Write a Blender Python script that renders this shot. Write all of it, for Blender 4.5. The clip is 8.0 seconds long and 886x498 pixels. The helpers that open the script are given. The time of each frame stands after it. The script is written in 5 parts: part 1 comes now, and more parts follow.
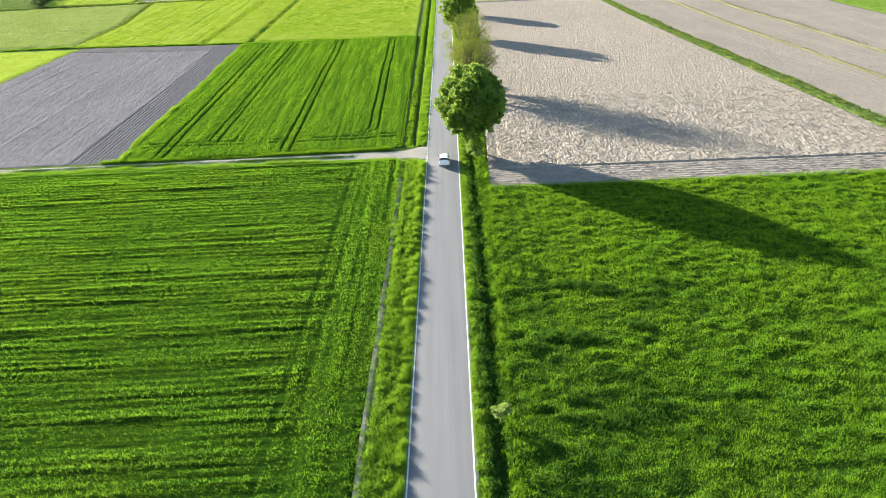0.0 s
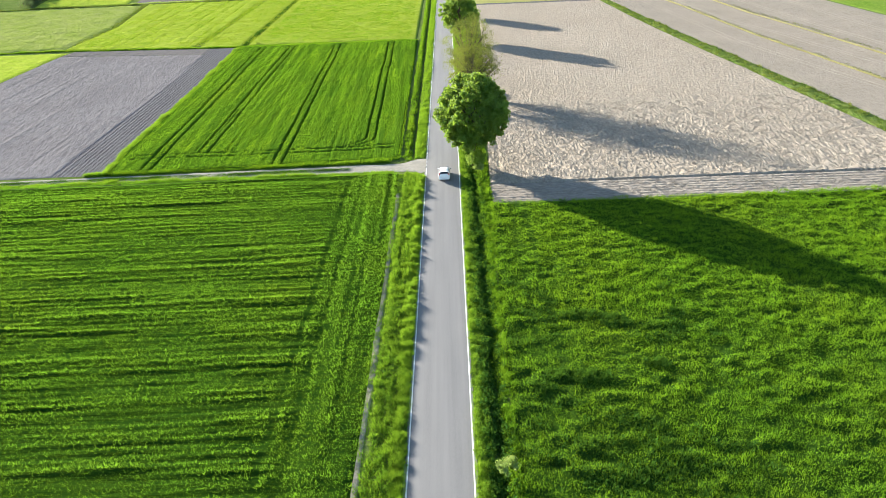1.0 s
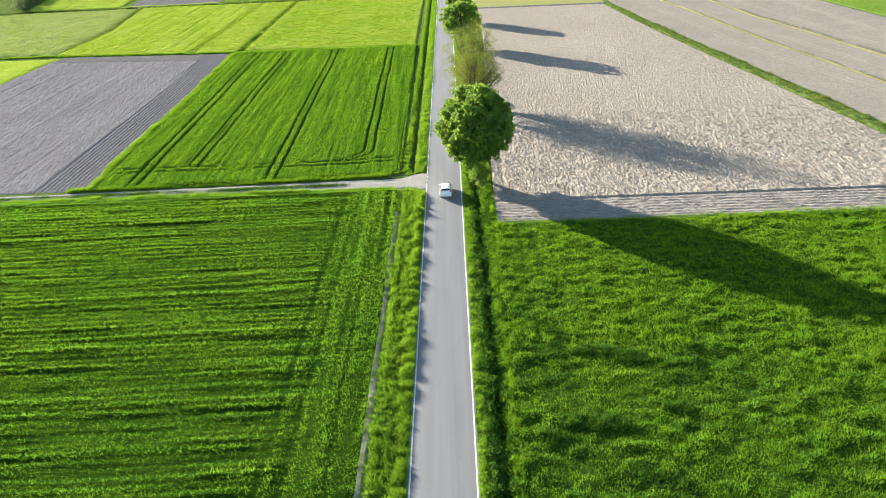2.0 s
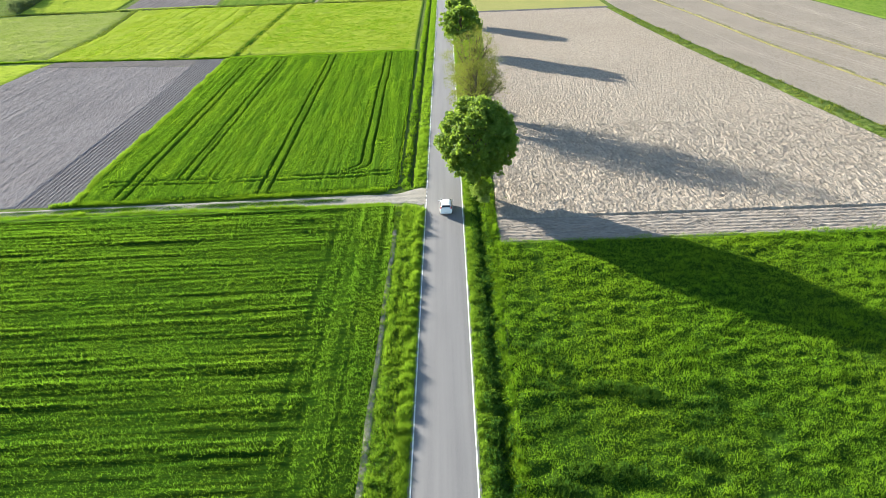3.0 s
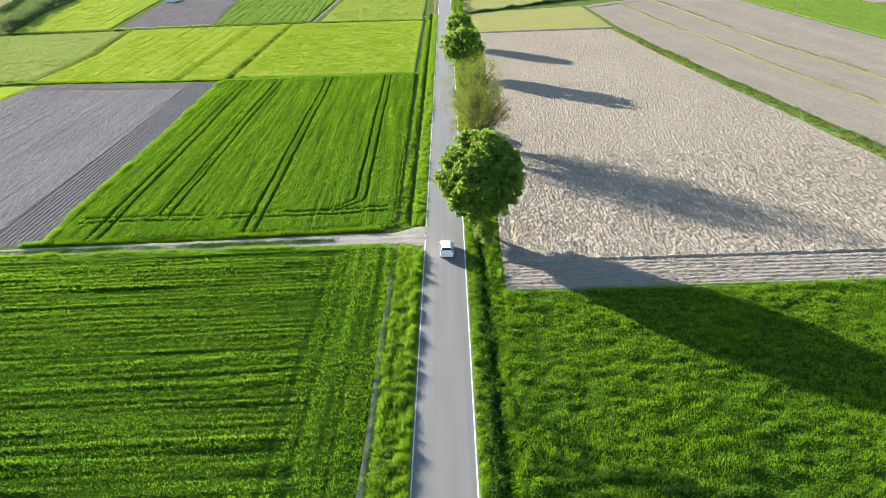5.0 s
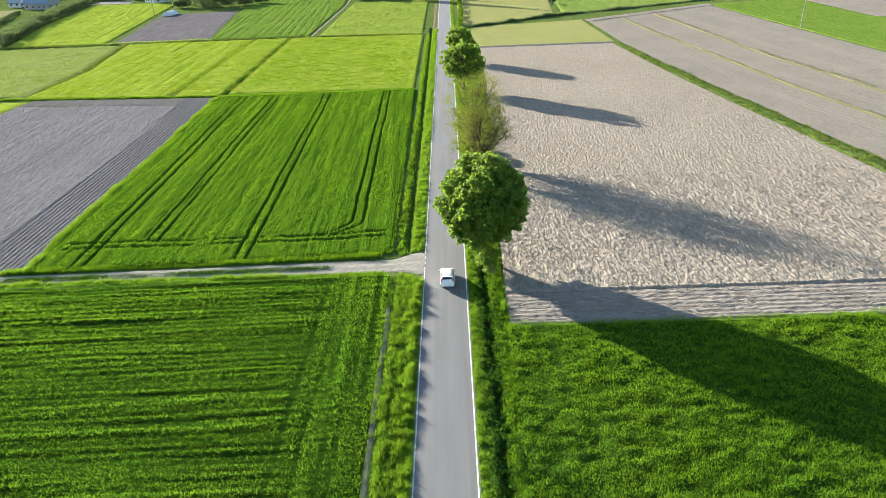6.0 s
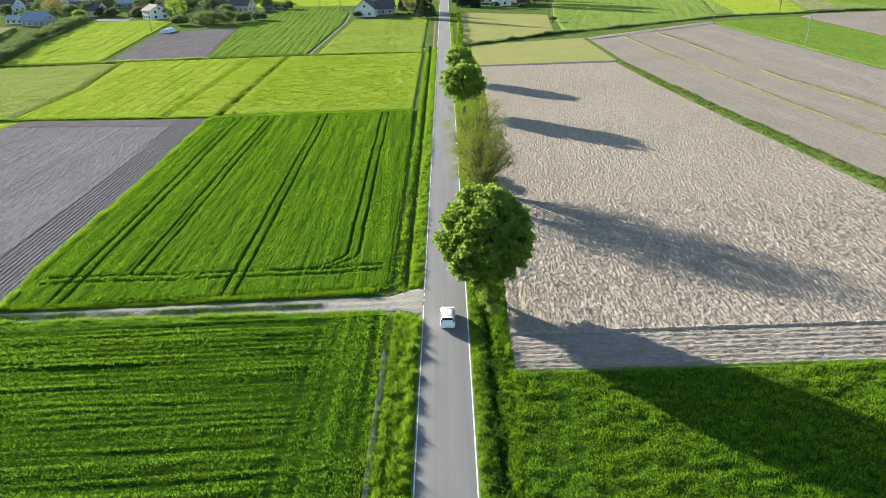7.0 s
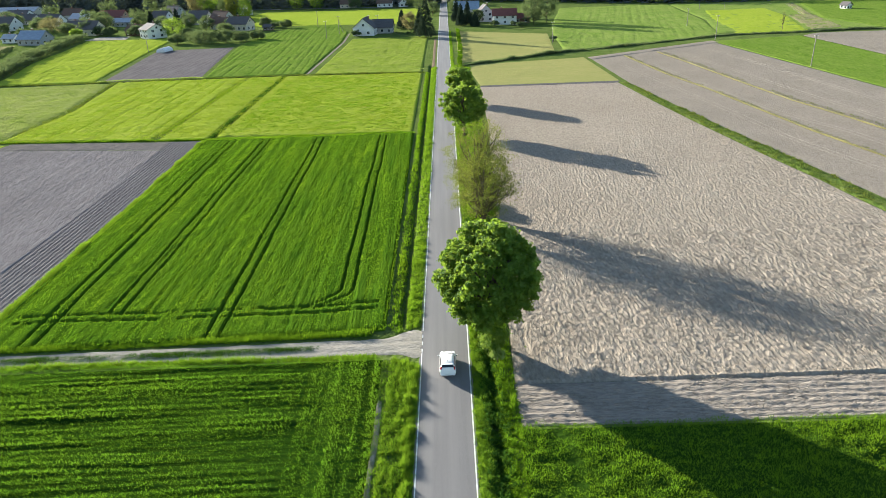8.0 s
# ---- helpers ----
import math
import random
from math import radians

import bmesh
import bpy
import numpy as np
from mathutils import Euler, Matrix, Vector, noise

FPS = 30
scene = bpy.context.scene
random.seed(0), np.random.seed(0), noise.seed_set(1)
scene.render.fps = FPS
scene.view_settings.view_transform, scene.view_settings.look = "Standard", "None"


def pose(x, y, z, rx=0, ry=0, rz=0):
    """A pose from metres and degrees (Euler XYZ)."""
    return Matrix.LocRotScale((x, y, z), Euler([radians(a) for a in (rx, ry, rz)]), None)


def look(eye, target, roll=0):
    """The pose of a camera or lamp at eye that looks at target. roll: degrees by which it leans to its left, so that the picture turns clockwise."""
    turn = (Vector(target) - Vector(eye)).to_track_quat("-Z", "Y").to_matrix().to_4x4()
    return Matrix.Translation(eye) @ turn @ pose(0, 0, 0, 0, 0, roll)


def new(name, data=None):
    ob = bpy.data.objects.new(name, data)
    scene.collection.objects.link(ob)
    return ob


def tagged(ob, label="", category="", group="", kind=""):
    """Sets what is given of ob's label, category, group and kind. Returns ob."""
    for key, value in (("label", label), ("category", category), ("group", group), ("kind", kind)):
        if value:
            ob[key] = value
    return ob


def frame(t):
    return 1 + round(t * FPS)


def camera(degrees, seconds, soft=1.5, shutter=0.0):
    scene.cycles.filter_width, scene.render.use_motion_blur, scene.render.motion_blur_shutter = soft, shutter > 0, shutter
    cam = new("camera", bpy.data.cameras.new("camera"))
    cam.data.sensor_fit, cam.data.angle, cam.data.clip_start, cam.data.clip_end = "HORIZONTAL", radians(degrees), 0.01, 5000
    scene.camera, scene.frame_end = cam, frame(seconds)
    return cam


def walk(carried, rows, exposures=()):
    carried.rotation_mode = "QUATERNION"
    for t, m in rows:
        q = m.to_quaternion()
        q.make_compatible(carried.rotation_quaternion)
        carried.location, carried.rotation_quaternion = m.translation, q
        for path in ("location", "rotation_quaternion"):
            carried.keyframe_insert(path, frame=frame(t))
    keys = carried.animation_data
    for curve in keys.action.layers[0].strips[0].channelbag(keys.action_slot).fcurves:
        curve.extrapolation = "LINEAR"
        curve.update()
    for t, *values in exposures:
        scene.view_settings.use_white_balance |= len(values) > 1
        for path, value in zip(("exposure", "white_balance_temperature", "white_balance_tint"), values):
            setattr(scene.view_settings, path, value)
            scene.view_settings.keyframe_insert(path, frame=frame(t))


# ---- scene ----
cam = camera(66.8, 8.0, soft=0.8)
PATH = [
    (0, (1.318, -5.628, 39.697), (1.295, -3.874, 38.735), -2.5),
    (0.5, (1.372, -2.687, 39.718), (1.349, -0.934, 38.755), -2.5),
    (1, (1.347, 0.217, 39.73), (1.325, 1.97, 38.767), -2.4),
    (1.5, (1.269, 3.073, 39.76), (1.247, 4.827, 38.798), -2.4),
    (3, (1.082, 11.128, 39.897), (1.063, 12.883, 38.938), -2.3),
    (3.5, (1.067, 13.19, 39.892), (1.049, 14.947, 38.938), -2.2),
    (4, (1.066, 15.169, 39.863), (1.049, 16.932, 38.92), -2.2),
    (4.5, (1.104, 17.271, 39.834), (1.086, 19.041, 38.903), -2.1),
    (6, (1.036, 23.886, 39.963), (1.021, 25.676, 39.072), -2.1),
    (6.5, (0.993, 26.695, 40.078), (0.981, 28.495, 39.206), -2.1),
    (7, (1.016, 29.571, 40.185), (1.004, 31.38, 39.331), -2.0),
    (7.5, (1.052, 32.526, 40.234), (1.041, 34.344, 39.399), -2.0),
    (8, (1.04, 35.533, 40.243), (1.031, 37.361, 39.432), -2.0),
]
walk(cam, [(t, look(eye, target, roll)) for t, eye, target, roll in PATH], [(0, 2.23), (4, 2.11), (6.5, 1.96), (8, 1.81)])

# ---- sky and sun: low evening sun ahead of the camera and to the left ----
SUN = Vector((-0.718, 0.695, 0.247)).normalized()
world = bpy.data.worlds.new("sky")
scene.world = world
world.use_nodes = True
sky = world.node_tree.nodes.new("ShaderNodeTexSky")
sky.sky_type = "NISHITA"
sky.sun_disc = False
sky.dust_density, sky.ozone_density = 0.6, 2.0
sky.sun_elevation = math.asin(SUN.z)
sky.sun_rotation = math.atan2(SUN.x, SUN.y)
background = world.node_tree.nodes["Background"]
background.inputs["Strength"].default_value = 0.08
world.node_tree.links.new(sky.outputs["Color"], background.inputs["Color"])
sun = new("sun", bpy.data.lights.new("sun", "SUN"))
sun.data.energy, sun.data.angle, sun.data.color = 5.0, radians(0.5), (1.0, 0.955, 0.86)
sun.matrix_world = look(tuple(SUN * 300), (0, 0, 0))


# ---- materials ----
class Nodes:
    """A short way to write a node material."""

    def __init__(self, name):
        self.m = bpy.data.materials.new(name)
        self.m.use_nodes = True
        self.t = self.m.node_tree
        self.t.nodes.clear()
        self.place = self.t.nodes.new("ShaderNodeNewGeometry")

    def add(self, kind, values=(), **settings):
        n = self.t.nodes.new("ShaderNode" + kind)
        for key, value in settings.items():
            if key == "operation":
                n.operation = value
            elif key == "blend_type":
                n.blend_type = value
            elif key == "data_type":
                n.data_type = value
        for key, value in dict(values).items():
            if hasattr(value, "links"):
                self.t.links.new(value, n.inputs[key])
            else:
                n.inputs[key].default_value = value
        return n

    def spots(self, size, stretch=(1, 1, 1), detail=4.0, turn=0.0, rough=0.55, warp=0.0):
        """Noise of about that size in metres, longer along the axes with a large stretch."""
        m = self.add("Mapping", {"Vector": self.place.outputs["Position"], "Rotation": (0, 0, radians(turn)),
                                 "Scale": [1 / (size * s) for s in stretch]})
        return self.add("TexNoise", {"Vector": m.outputs[0], "Scale": 1.0, "Detail": detail, "Roughness": rough, "Distortion": warp}).outputs[0]

    def ramp(self, value, low, high):
        return self.add("MapRange", {"Value": value, "From Min": low, "From Max": high}).outputs[0]

    def mix(self, fac, a, b, blend="MIX"):
        n = self.add("Mix", {"Factor": fac}, data_type="RGBA", blend_type=blend)
        for k, v in ((6, a), (7, b)):
            if hasattr(v, "links"):
                self.t.links.new(v, n.inputs[k])
            else:
                n.inputs[k].default_value = (*v, 1)
        return n.outputs[2]

    def bump(self, height, strength, distance):
        return self.add("Bump", {"Height": height, "Strength": strength, "Distance": distance}).outputs[0]

    def out(self, shader):
        o = self.t.nodes.new("ShaderNodeOutputMaterial")
        self.t.links.new(shader, o.inputs[0])
        return self.m

    def solid(self, colour, rough=0.9, metal=0.0, normal=None, gloss=0.3):
        n = self.add("BsdfPrincipled", {"Roughness": rough, "Metallic": metal, "Specular IOR Level": gloss})
        if hasattr(colour, "links"):
            self.t.links.new(colour, n.inputs["Base Color"])
        else:
            n.inputs["Base Color"].default_value = (*colour, 1)
        if normal is not None:
            self.t.links.new(normal, n.inputs["Normal"])
        return self.out(n.outputs[0])


def earthy(name, a, b, c, sizes=(0.5, 3.0, 20.0), stretch=(1, 1, 1), turn=0.0, bump=0.6, rough=0.95):
    """Soil, gravel or low grass: three colours at three sizes of blotch, with relief."""
    k = Nodes(name)
    fine = k.ramp(k.spots(sizes[0], stretch, 5, turn), 0.36, 0.64)
    mid = k.ramp(k.spots(sizes[1], stretch, 4, turn), 0.35, 0.65)
    wide = k.ramp(k.spots(sizes[2], (1, 1, 1), 3), 0.35, 0.65)
    col = k.mix(fine, a, b)
    col = k.mix(k.add("Math", {0: mid, 1: 0.55}, operation="MULTIPLY").outputs[0], col, c)
    col = k.mix(k.add("Math", {0: wide, 1: 0.30}, operation="MULTIPLY").outputs[0], col, a)
    return k.solid(col, rough, normal=k.bump(fine, bump, sizes[0] * 0.35), gloss=0.0)


def foliage(name, dark, light, glow, share=0.45, patch=9.0, stretch=(1, 1, 1), gloss=0.15, warm=0.0, field=11.0):
    """Leaves and blades, which let light through; each blade and each patch has its own tone."""
    k = Nodes(name)
    one = k.place.outputs["Random Per Island"]
    wide = k.ramp(k.spots(patch, stretch, 3), 0.32, 0.68)
    f = k.add("Math", {0: one, 1: 0.32}, operation="MULTIPLY").outputs[0]
    g = k.add("Math", {0: wide, 1: 0.68}, operation="MULTIPLY").outputs[0]
    f = k.add("Math", {0: f, 1: g}, operation="ADD").outputs[0]
    col = k.mix(f, dark, light)
    thru = k.mix(f, [x * 0.75 for x in glow], glow)
    if warm:
        far = k.ramp(k.spots(field, (1, 1.6, 1), 4), 0.42, 0.66)
        far = k.add("Math", {0: far, 1: warm}, operation="MULTIPLY").outputs[0]
        col = k.mix(far, col, [light[0] * 1.45, light[1] * 1.08, light[2]])
        thru = k.mix(far, thru, [glow[0] * 1.35, glow[1] * 1.05, glow[2]])
    p = k.add("BsdfPrincipled", {"Base Color": col, "Roughness": 0.65, "Specular IOR Level": gloss})
    t = k.add("BsdfTranslucent", {"Color": thru})
    s = k.add("MixShader", {0: share, 1: p.outputs[0], 2: t.outputs[0]})
    return k.out(s.outputs[0])


def plain(name, colour, rough=0.7, metal=0.0, wear=0.15, size=0.6, gloss=0.3):
    """Paint, plaster, metal: one colour with faint dirt at two sizes."""
    k = Nodes(name)
    col = k.mix(k.ramp(k.spots(size, (1, 1, 1), 5), 0.35, 0.7), colour, [c * (1 - wear) for c in colour])
    col = k.mix(k.ramp(k.spots(size * 7, (1, 1, 1), 3), 0.4, 0.75), col, [c * (1 - wear * 0.8) for c in colour])
    return k.solid(col, rough, metal, gloss=gloss)


M_GROUND = earthy("rough_grass", (0.06, 0.098, 0.022), (0.12, 0.175, 0.038), (0.17, 0.195, 0.07), (0.5, 4, 30))
# near-black green: shade in the gaps between crop blades, put into the sheet's colour
M_CROP_SHADE = earthy("crop_canopy_shade", (0.0085, 0.027, 0.0031), (0.0205, 0.052, 0.0049), (0.025, 0.057, 0.0062), (0.30, 1.2, 25), (9, 1, 1))
# meadow sheet coloured this dark to paint the shade down among the grass
M_MEADOW_SHADE = earthy("meadow_canopy_shade", (0.0143, 0.0412, 0.00495), (0.036, 0.0791, 0.00824), (0.0439, 0.084, 0.0106), (0.4, 1.8, 18))
M_WHEAT = earthy("wheat_canopy", (0.0281, 0.0784, 0.0061), (0.0616, 0.127, 0.00733), (0.0781, 0.141, 0.011), (0.35, 1.0, 30), (1, 8, 1))
M_LIGHT = earthy("bright_grass", (0.205, 0.285, 0.027), (0.298, 0.378, 0.038), (0.315, 0.345, 0.0677), (0.45, 1.6, 22), (3, 1, 1))
M_LAWN = earthy("fresh_grass", (0.155, 0.225, 0.027), (0.235, 0.305, 0.038), (0.29, 0.31, 0.085), (0.45, 2.5, 16), (2, 1, 1))
M_PALE = earthy("pale_rough_meadow", (0.153, 0.212, 0.0328), (0.229, 0.267, 0.0657), (0.258, 0.267, 0.11), (0.8, 4.5, 22))
M_MUSTARD = earthy("pale_yellow_crop", (0.254, 0.255, 0.0905), (0.322, 0.292, 0.114), (0.237, 0.255, 0.0824), (0.6, 5, 30), (4, 1, 1))
M_GREEN_FAR = earthy("green_pasture", (0.115, 0.185, 0.0342), (0.19, 0.27, 0.0512), (0.24, 0.28, 0.085), (0.8, 5, 26), (1, 2.5, 1), -12, 0.25)
M_GREEN_MID = earthy("green_grass_field", (0.086, 0.158, 0.021), (0.15, 0.226, 0.032), (0.178, 0.232, 0.05), (0.8, 4, 26), (1, 2.5, 1), -6, 0.2)
M_BAULK = earthy("olive_baulk_grass", (0.058, 0.10, 0.02), (0.105, 0.155, 0.032), (0.145, 0.16, 0.055), (0.4, 2, 12))
M_PLOUGH_R = earthy("dry_clods", (0.236, 0.196, 0.151), (0.392, 0.337, 0.268), (0.317, 0.271, 0.213), (0.38, 1.2, 25), (1.0, 2.4, 1), -21.7, 0.9)
M_HEADLAND = earthy("dry_headland", (0.206, 0.177, 0.144), (0.346, 0.302, 0.250), (0.277, 0.239, 0.196), (0.25, 1.0, 15), (3.0, 1, 1), 0, 0.9)
M_PLOUGH_L = earthy("grey_soil", (0.126, 0.115, 0.112), (0.206, 0.192, 0.191), (0.205, 0.19, 0.186), (0.3, 1.2, 18), (1, 4, 1), -0.6, 0.6)
M_PLOUGH_END = earthy("grey_headland_soil", (0.113, 0.102, 0.0943), (0.18, 0.167, 0.155), (0.149, 0.135, 0.127), (0.3, 1.6, 18), (4, 1, 1), 0, 0.7)
M_RIDGE = earthy("ridged_soil", (0.101, 0.093, 0.0919), (0.162, 0.153, 0.153), (0.131, 0.126, 0.126), (0.3, 1.6, 18), (1, 4, 1), 0, 0.7)
M_STRIP = earthy("strip_soil", (0.185, 0.158, 0.126), (0.31, 0.272, 0.223), (0.285, 0.249, 0.2), (0.2, 1.1, 14), (1, 4, 1), -8.5, 1.0)
M_DARK_SOIL = earthy("dark_soil", (0.105, 0.093, 0.092), (0.150, 0.137, 0.135), (0.215, 0.198, 0.192), (0.4, 1.0, 15), (1, 16, 1), -8.4)
M_TRACK = earthy("pale_gravel", (0.24, 0.222, 0.185), (0.40, 0.372, 0.32), (0.31, 0.285, 0.237), (0.15, 1.2, 9), (3, 1, 1), 0, 0.5)
M_STRAW = earthy("pale_wheel_marks", (0.26, 0.23, 0.19), (0.36, 0.325, 0.27), (0.25, 0.22, 0.18), (0.4, 2.5, 10))
M_REDSOIL = earthy("reddish_soil", (0.17, 0.121, 0.078), (0.255, 0.187, 0.13), (0.204, 0.165, 0.117), (0.2, 0.9, 7))
M_DRY = earthy("dry_tan_grass", (0.22, 0.20, 0.10), (0.32, 0.29, 0.16), (0.20, 0.22, 0.08), (0.5, 3, 12))
M_BARE = earthy("bare_earth", (0.25, 0.215, 0.165), (0.39, 0.35, 0.28), (0.10, 0.13, 0.045), (0.2, 1.4, 7))
M_FLOWER = foliage("yellow_flowers", (0.40, 0.37, 0.16), (0.56, 0.52, 0.26), (0.44, 0.41, 0.15), 0.3)
M_CROP_BLADE = foliage("crop_blades", (0.034, 0.098, 0.0105), (0.075, 0.175, 0.0185), (0.182, 0.378, 0.0225), 0.5, 0.8, (18, 1, 1), 0.0, 0.5)
M_MEADOW_BLADE = foliage("meadow_blades", (0.07, 0.172, 0.0105), (0.15, 0.285, 0.0165), (0.225, 0.4, 0.018), 0.34, 1.2, (1.3, 1, 1), gloss=0.0, warm=0.35)
M_HERB = foliage("dark_herbs", (0.021, 0.066, 0.0105), (0.062, 0.148, 0.02), (0.105, 0.21, 0.018), 0.25, 1.5, gloss=0.0)
M_WHEAT_BLADE = foliage("wheat_blades", (0.05, 0.134, 0.0088), (0.122, 0.244, 0.0145), (0.187, 0.352, 0.0155), 0.42, 1.7, (1, 14, 1), 0.0, 0.5)
M_VERGE_BLADE = foliage("verge_blades", (0.0518, 0.129, 0.0134), (0.161, 0.297, 0.028), (0.3, 0.493, 0.028), 0.32, 1.2, gloss=0.0)
M_STRIP_BLADE = foliage("dull_strip_grass", (0.055, 0.096, 0.019), (0.145, 0.205, 0.042), (0.2, 0.28, 0.038), 0.25, 1.6, gloss=0.0, warm=0.6, field=5.0)
M_DRYWEED = foliage("dry_weeds", (0.10, 0.12, 0.04), (0.19, 0.20, 0.08), (0.2, 0.21, 0.07), 0.2, 1.5, gloss=0.0)
M_EDGE = foliage("road_edge_grass", (0.103, 0.201, 0.0159), (0.195, 0.329, 0.0297), (0.308, 0.488, 0.0318), 0.3, 1.0, gloss=0.0)
M_LIGHT_BLADE = foliage("bright_blades", (0.145, 0.235, 0.0194), (0.25, 0.335, 0.0338), (0.35, 0.438, 0.0364), 0.30, 5.0, gloss=0.0)
M_CHESTNUT = foliage("chestnut_leaves", (0.031, 0.085, 0.015), (0.142, 0.24, 0.046), (0.38, 0.55, 0.06), 0.40, 1.2, gloss=0.1)
M_WILLOW = foliage("young_willow_leaves", (0.085, 0.108, 0.024), (0.185, 0.205, 0.05), (0.27, 0.31, 0.045), 0.38, 2.0, gloss=0.03)
M_BROAD = foliage("garden_tree_leaves", (0.055, 0.088, 0.048), (0.13, 0.175, 0.09), (0.19, 0.25, 0.085), 0.40, 3.0, gloss=0.0)
M_BLOSSOM = foliage("blossoming_leaves", (0.20, 0.185, 0.09), (0.31, 0.28, 0.15), (0.32, 0.29, 0.11), 0.35, 2.0, gloss=0.0)
# far woods only: distance haze painted in, paler and bluer than spruce needles are
M_HAZY_NEEDLE = foliage("hazy_wood_needles", (0.085, 0.108, 0.105), (0.14, 0.16, 0.15), (0.12, 0.15, 0.11), 0.25, 6.0, gloss=0.0)
M_SPRUCE = foliage("spruce_needles", (0.028, 0.042, 0.030), (0.055, 0.075, 0.050), (0.06, 0.09, 0.05), 0.2, 2.0, gloss=0.0)
M_CLOD = foliage("clod_and_straw", (0.23, 0.195, 0.15), (0.335, 0.288, 0.226), (0.142, 0.114, 0.0682), 0.0, 6.0, gloss=0.0)
M_ELDER = foliage("pale_elder_leaves", (0.18, 0.27, 0.06), (0.36, 0.45, 0.13), (0.40, 0.5, 0.11), 0.35, 1.0, gloss=0.0)
M_BARK = earthy("grey_bark", (0.07, 0.055, 0.042), (0.16, 0.13, 0.10), (0.11, 0.09, 0.07), (0.08, 0.5, 3), (1, 1, 4), 0, 0.8)


def asphalt():
    k = Nodes("worn_asphalt")
    grain = k.spots(0.06, (1, 1, 1), 3)
    lane = k.ramp(k.spots(0.9, (1, 40, 1), 3, -0.55), 0.36, 0.66)
    patchy = k.ramp(k.spots(7, (0.5, 2.5, 1), 4), 0.4, 0.65)
    col = k.mix(k.ramp(grain, 0.3, 0.7), (0.120, 0.115, 0.111), (0.171, 0.165, 0.158))
    col = k.mix(k.add("Math", {0: lane, 1: 0.75}, operation="MULTIPLY").outputs[0], col, (0.189, 0.181, 0.172))
    col = k.mix(k.add("Math", {0: patchy, 1: 0.35}, operation="MULTIPLY").outputs[0], col, (0.120, 0.115, 0.112))
    return k.solid(col, 0.75, normal=k.bump(grain, 0.3, 0.01), gloss=0.4)


def line_paint():
    k = Nodes("worn_line_paint")
    col = k.mix(k.ramp(k.spots(0.25, (1, 3, 1), 5), 0.56, 0.70), (0.72, 0.71, 0.68), (0.30, 0.29, 0.27))
    return k.solid(col, 0.6)


M_TWIG = earthy("olive_willow_bark", (0.07, 0.06, 0.04), (0.15, 0.13, 0.085), (0.11, 0.10, 0.065), (0.08, 0.5, 3), (1, 1, 4), 0, 0.5)
M_ROAD, M_LINE = asphalt(), line_paint()

# ---- numeric helpers ----
TABLE = np.random.RandomState(7).rand(256, 256)


def vnoise(x, y, layer=0):
    """Smooth random values between 0 and 1, one per unit cell."""
    x, y = np.asarray(x, float) + 1000 + 37 * layer, np.asarray(y, float) + 1000 + 91 * layer
    i, j = np.floor(x).astype(int), np.floor(y).astype(int)
    u, v = x - i, y - j
    u, v = u * u * (3 - 2 * u), v * v * (3 - 2 * v)
    a, b = TABLE[i % 256, j % 256], TABLE[(i + 1) % 256, j % 256]
    c, d = TABLE[i % 256, (j + 1) % 256], TABLE[(i + 1) % 256, (j + 1) % 256]
    return (a * (1 - u) + b * u) * (1 - v) + (c * (1 - u) + d * u) * v


def road_x(y):
    """The road's middle line, which bears slightly to the east."""
    return -0.35 + 0.0095 * np.asarray(y, float)


def smooth(a):
    a = np.clip(a, 0, 1)
    return a * a * (3 - 2 * a)


def mesh_from(name, verts, faces, material, shade=False):
    """One mesh object out of arrays: faces all with the same number of corners."""
    me = bpy.data.meshes.new(name)
    verts, faces = np.asarray(verts, np.float32), np.asarray(faces, np.int32)
    me.vertices.add(len(verts))
    me.vertices.foreach_set("co", verts.ravel())
    me.loops.add(faces.size)
    me.loops.foreach_set("vertex_index", faces.ravel())
    me.polygons.add(len(faces))
    me.polygons.foreach_set("loop_start", np.arange(len(faces), dtype=np.int32) * faces.shape[1])
    if shade:
        me.polygons.foreach_set("use_smooth", np.ones(len(faces), bool))
    me.materials.append(material)
    me.update(calc_edges=True)
    return new(name, me)


def grid_faces(rows, cols):
    a = (np.arange(rows - 1)[:, None] * cols + np.arange(cols - 1)[None, :]).ravel()
    return np.stack([a, a + 1, a + cols + 1, a + cols], 1)


def along(line, n):
    """n points at even steps of y along a polyline that goes from near to far."""
    p = np.array(line, float)
    y = np.linspace(p[0, 1], p[-1, 1], n) if p[0, 1] != p[-1, 1] else np.full(n, p[0, 1])
    return np.stack([np.interp(y, p[:, 1], p[:, 0]), y], 1)


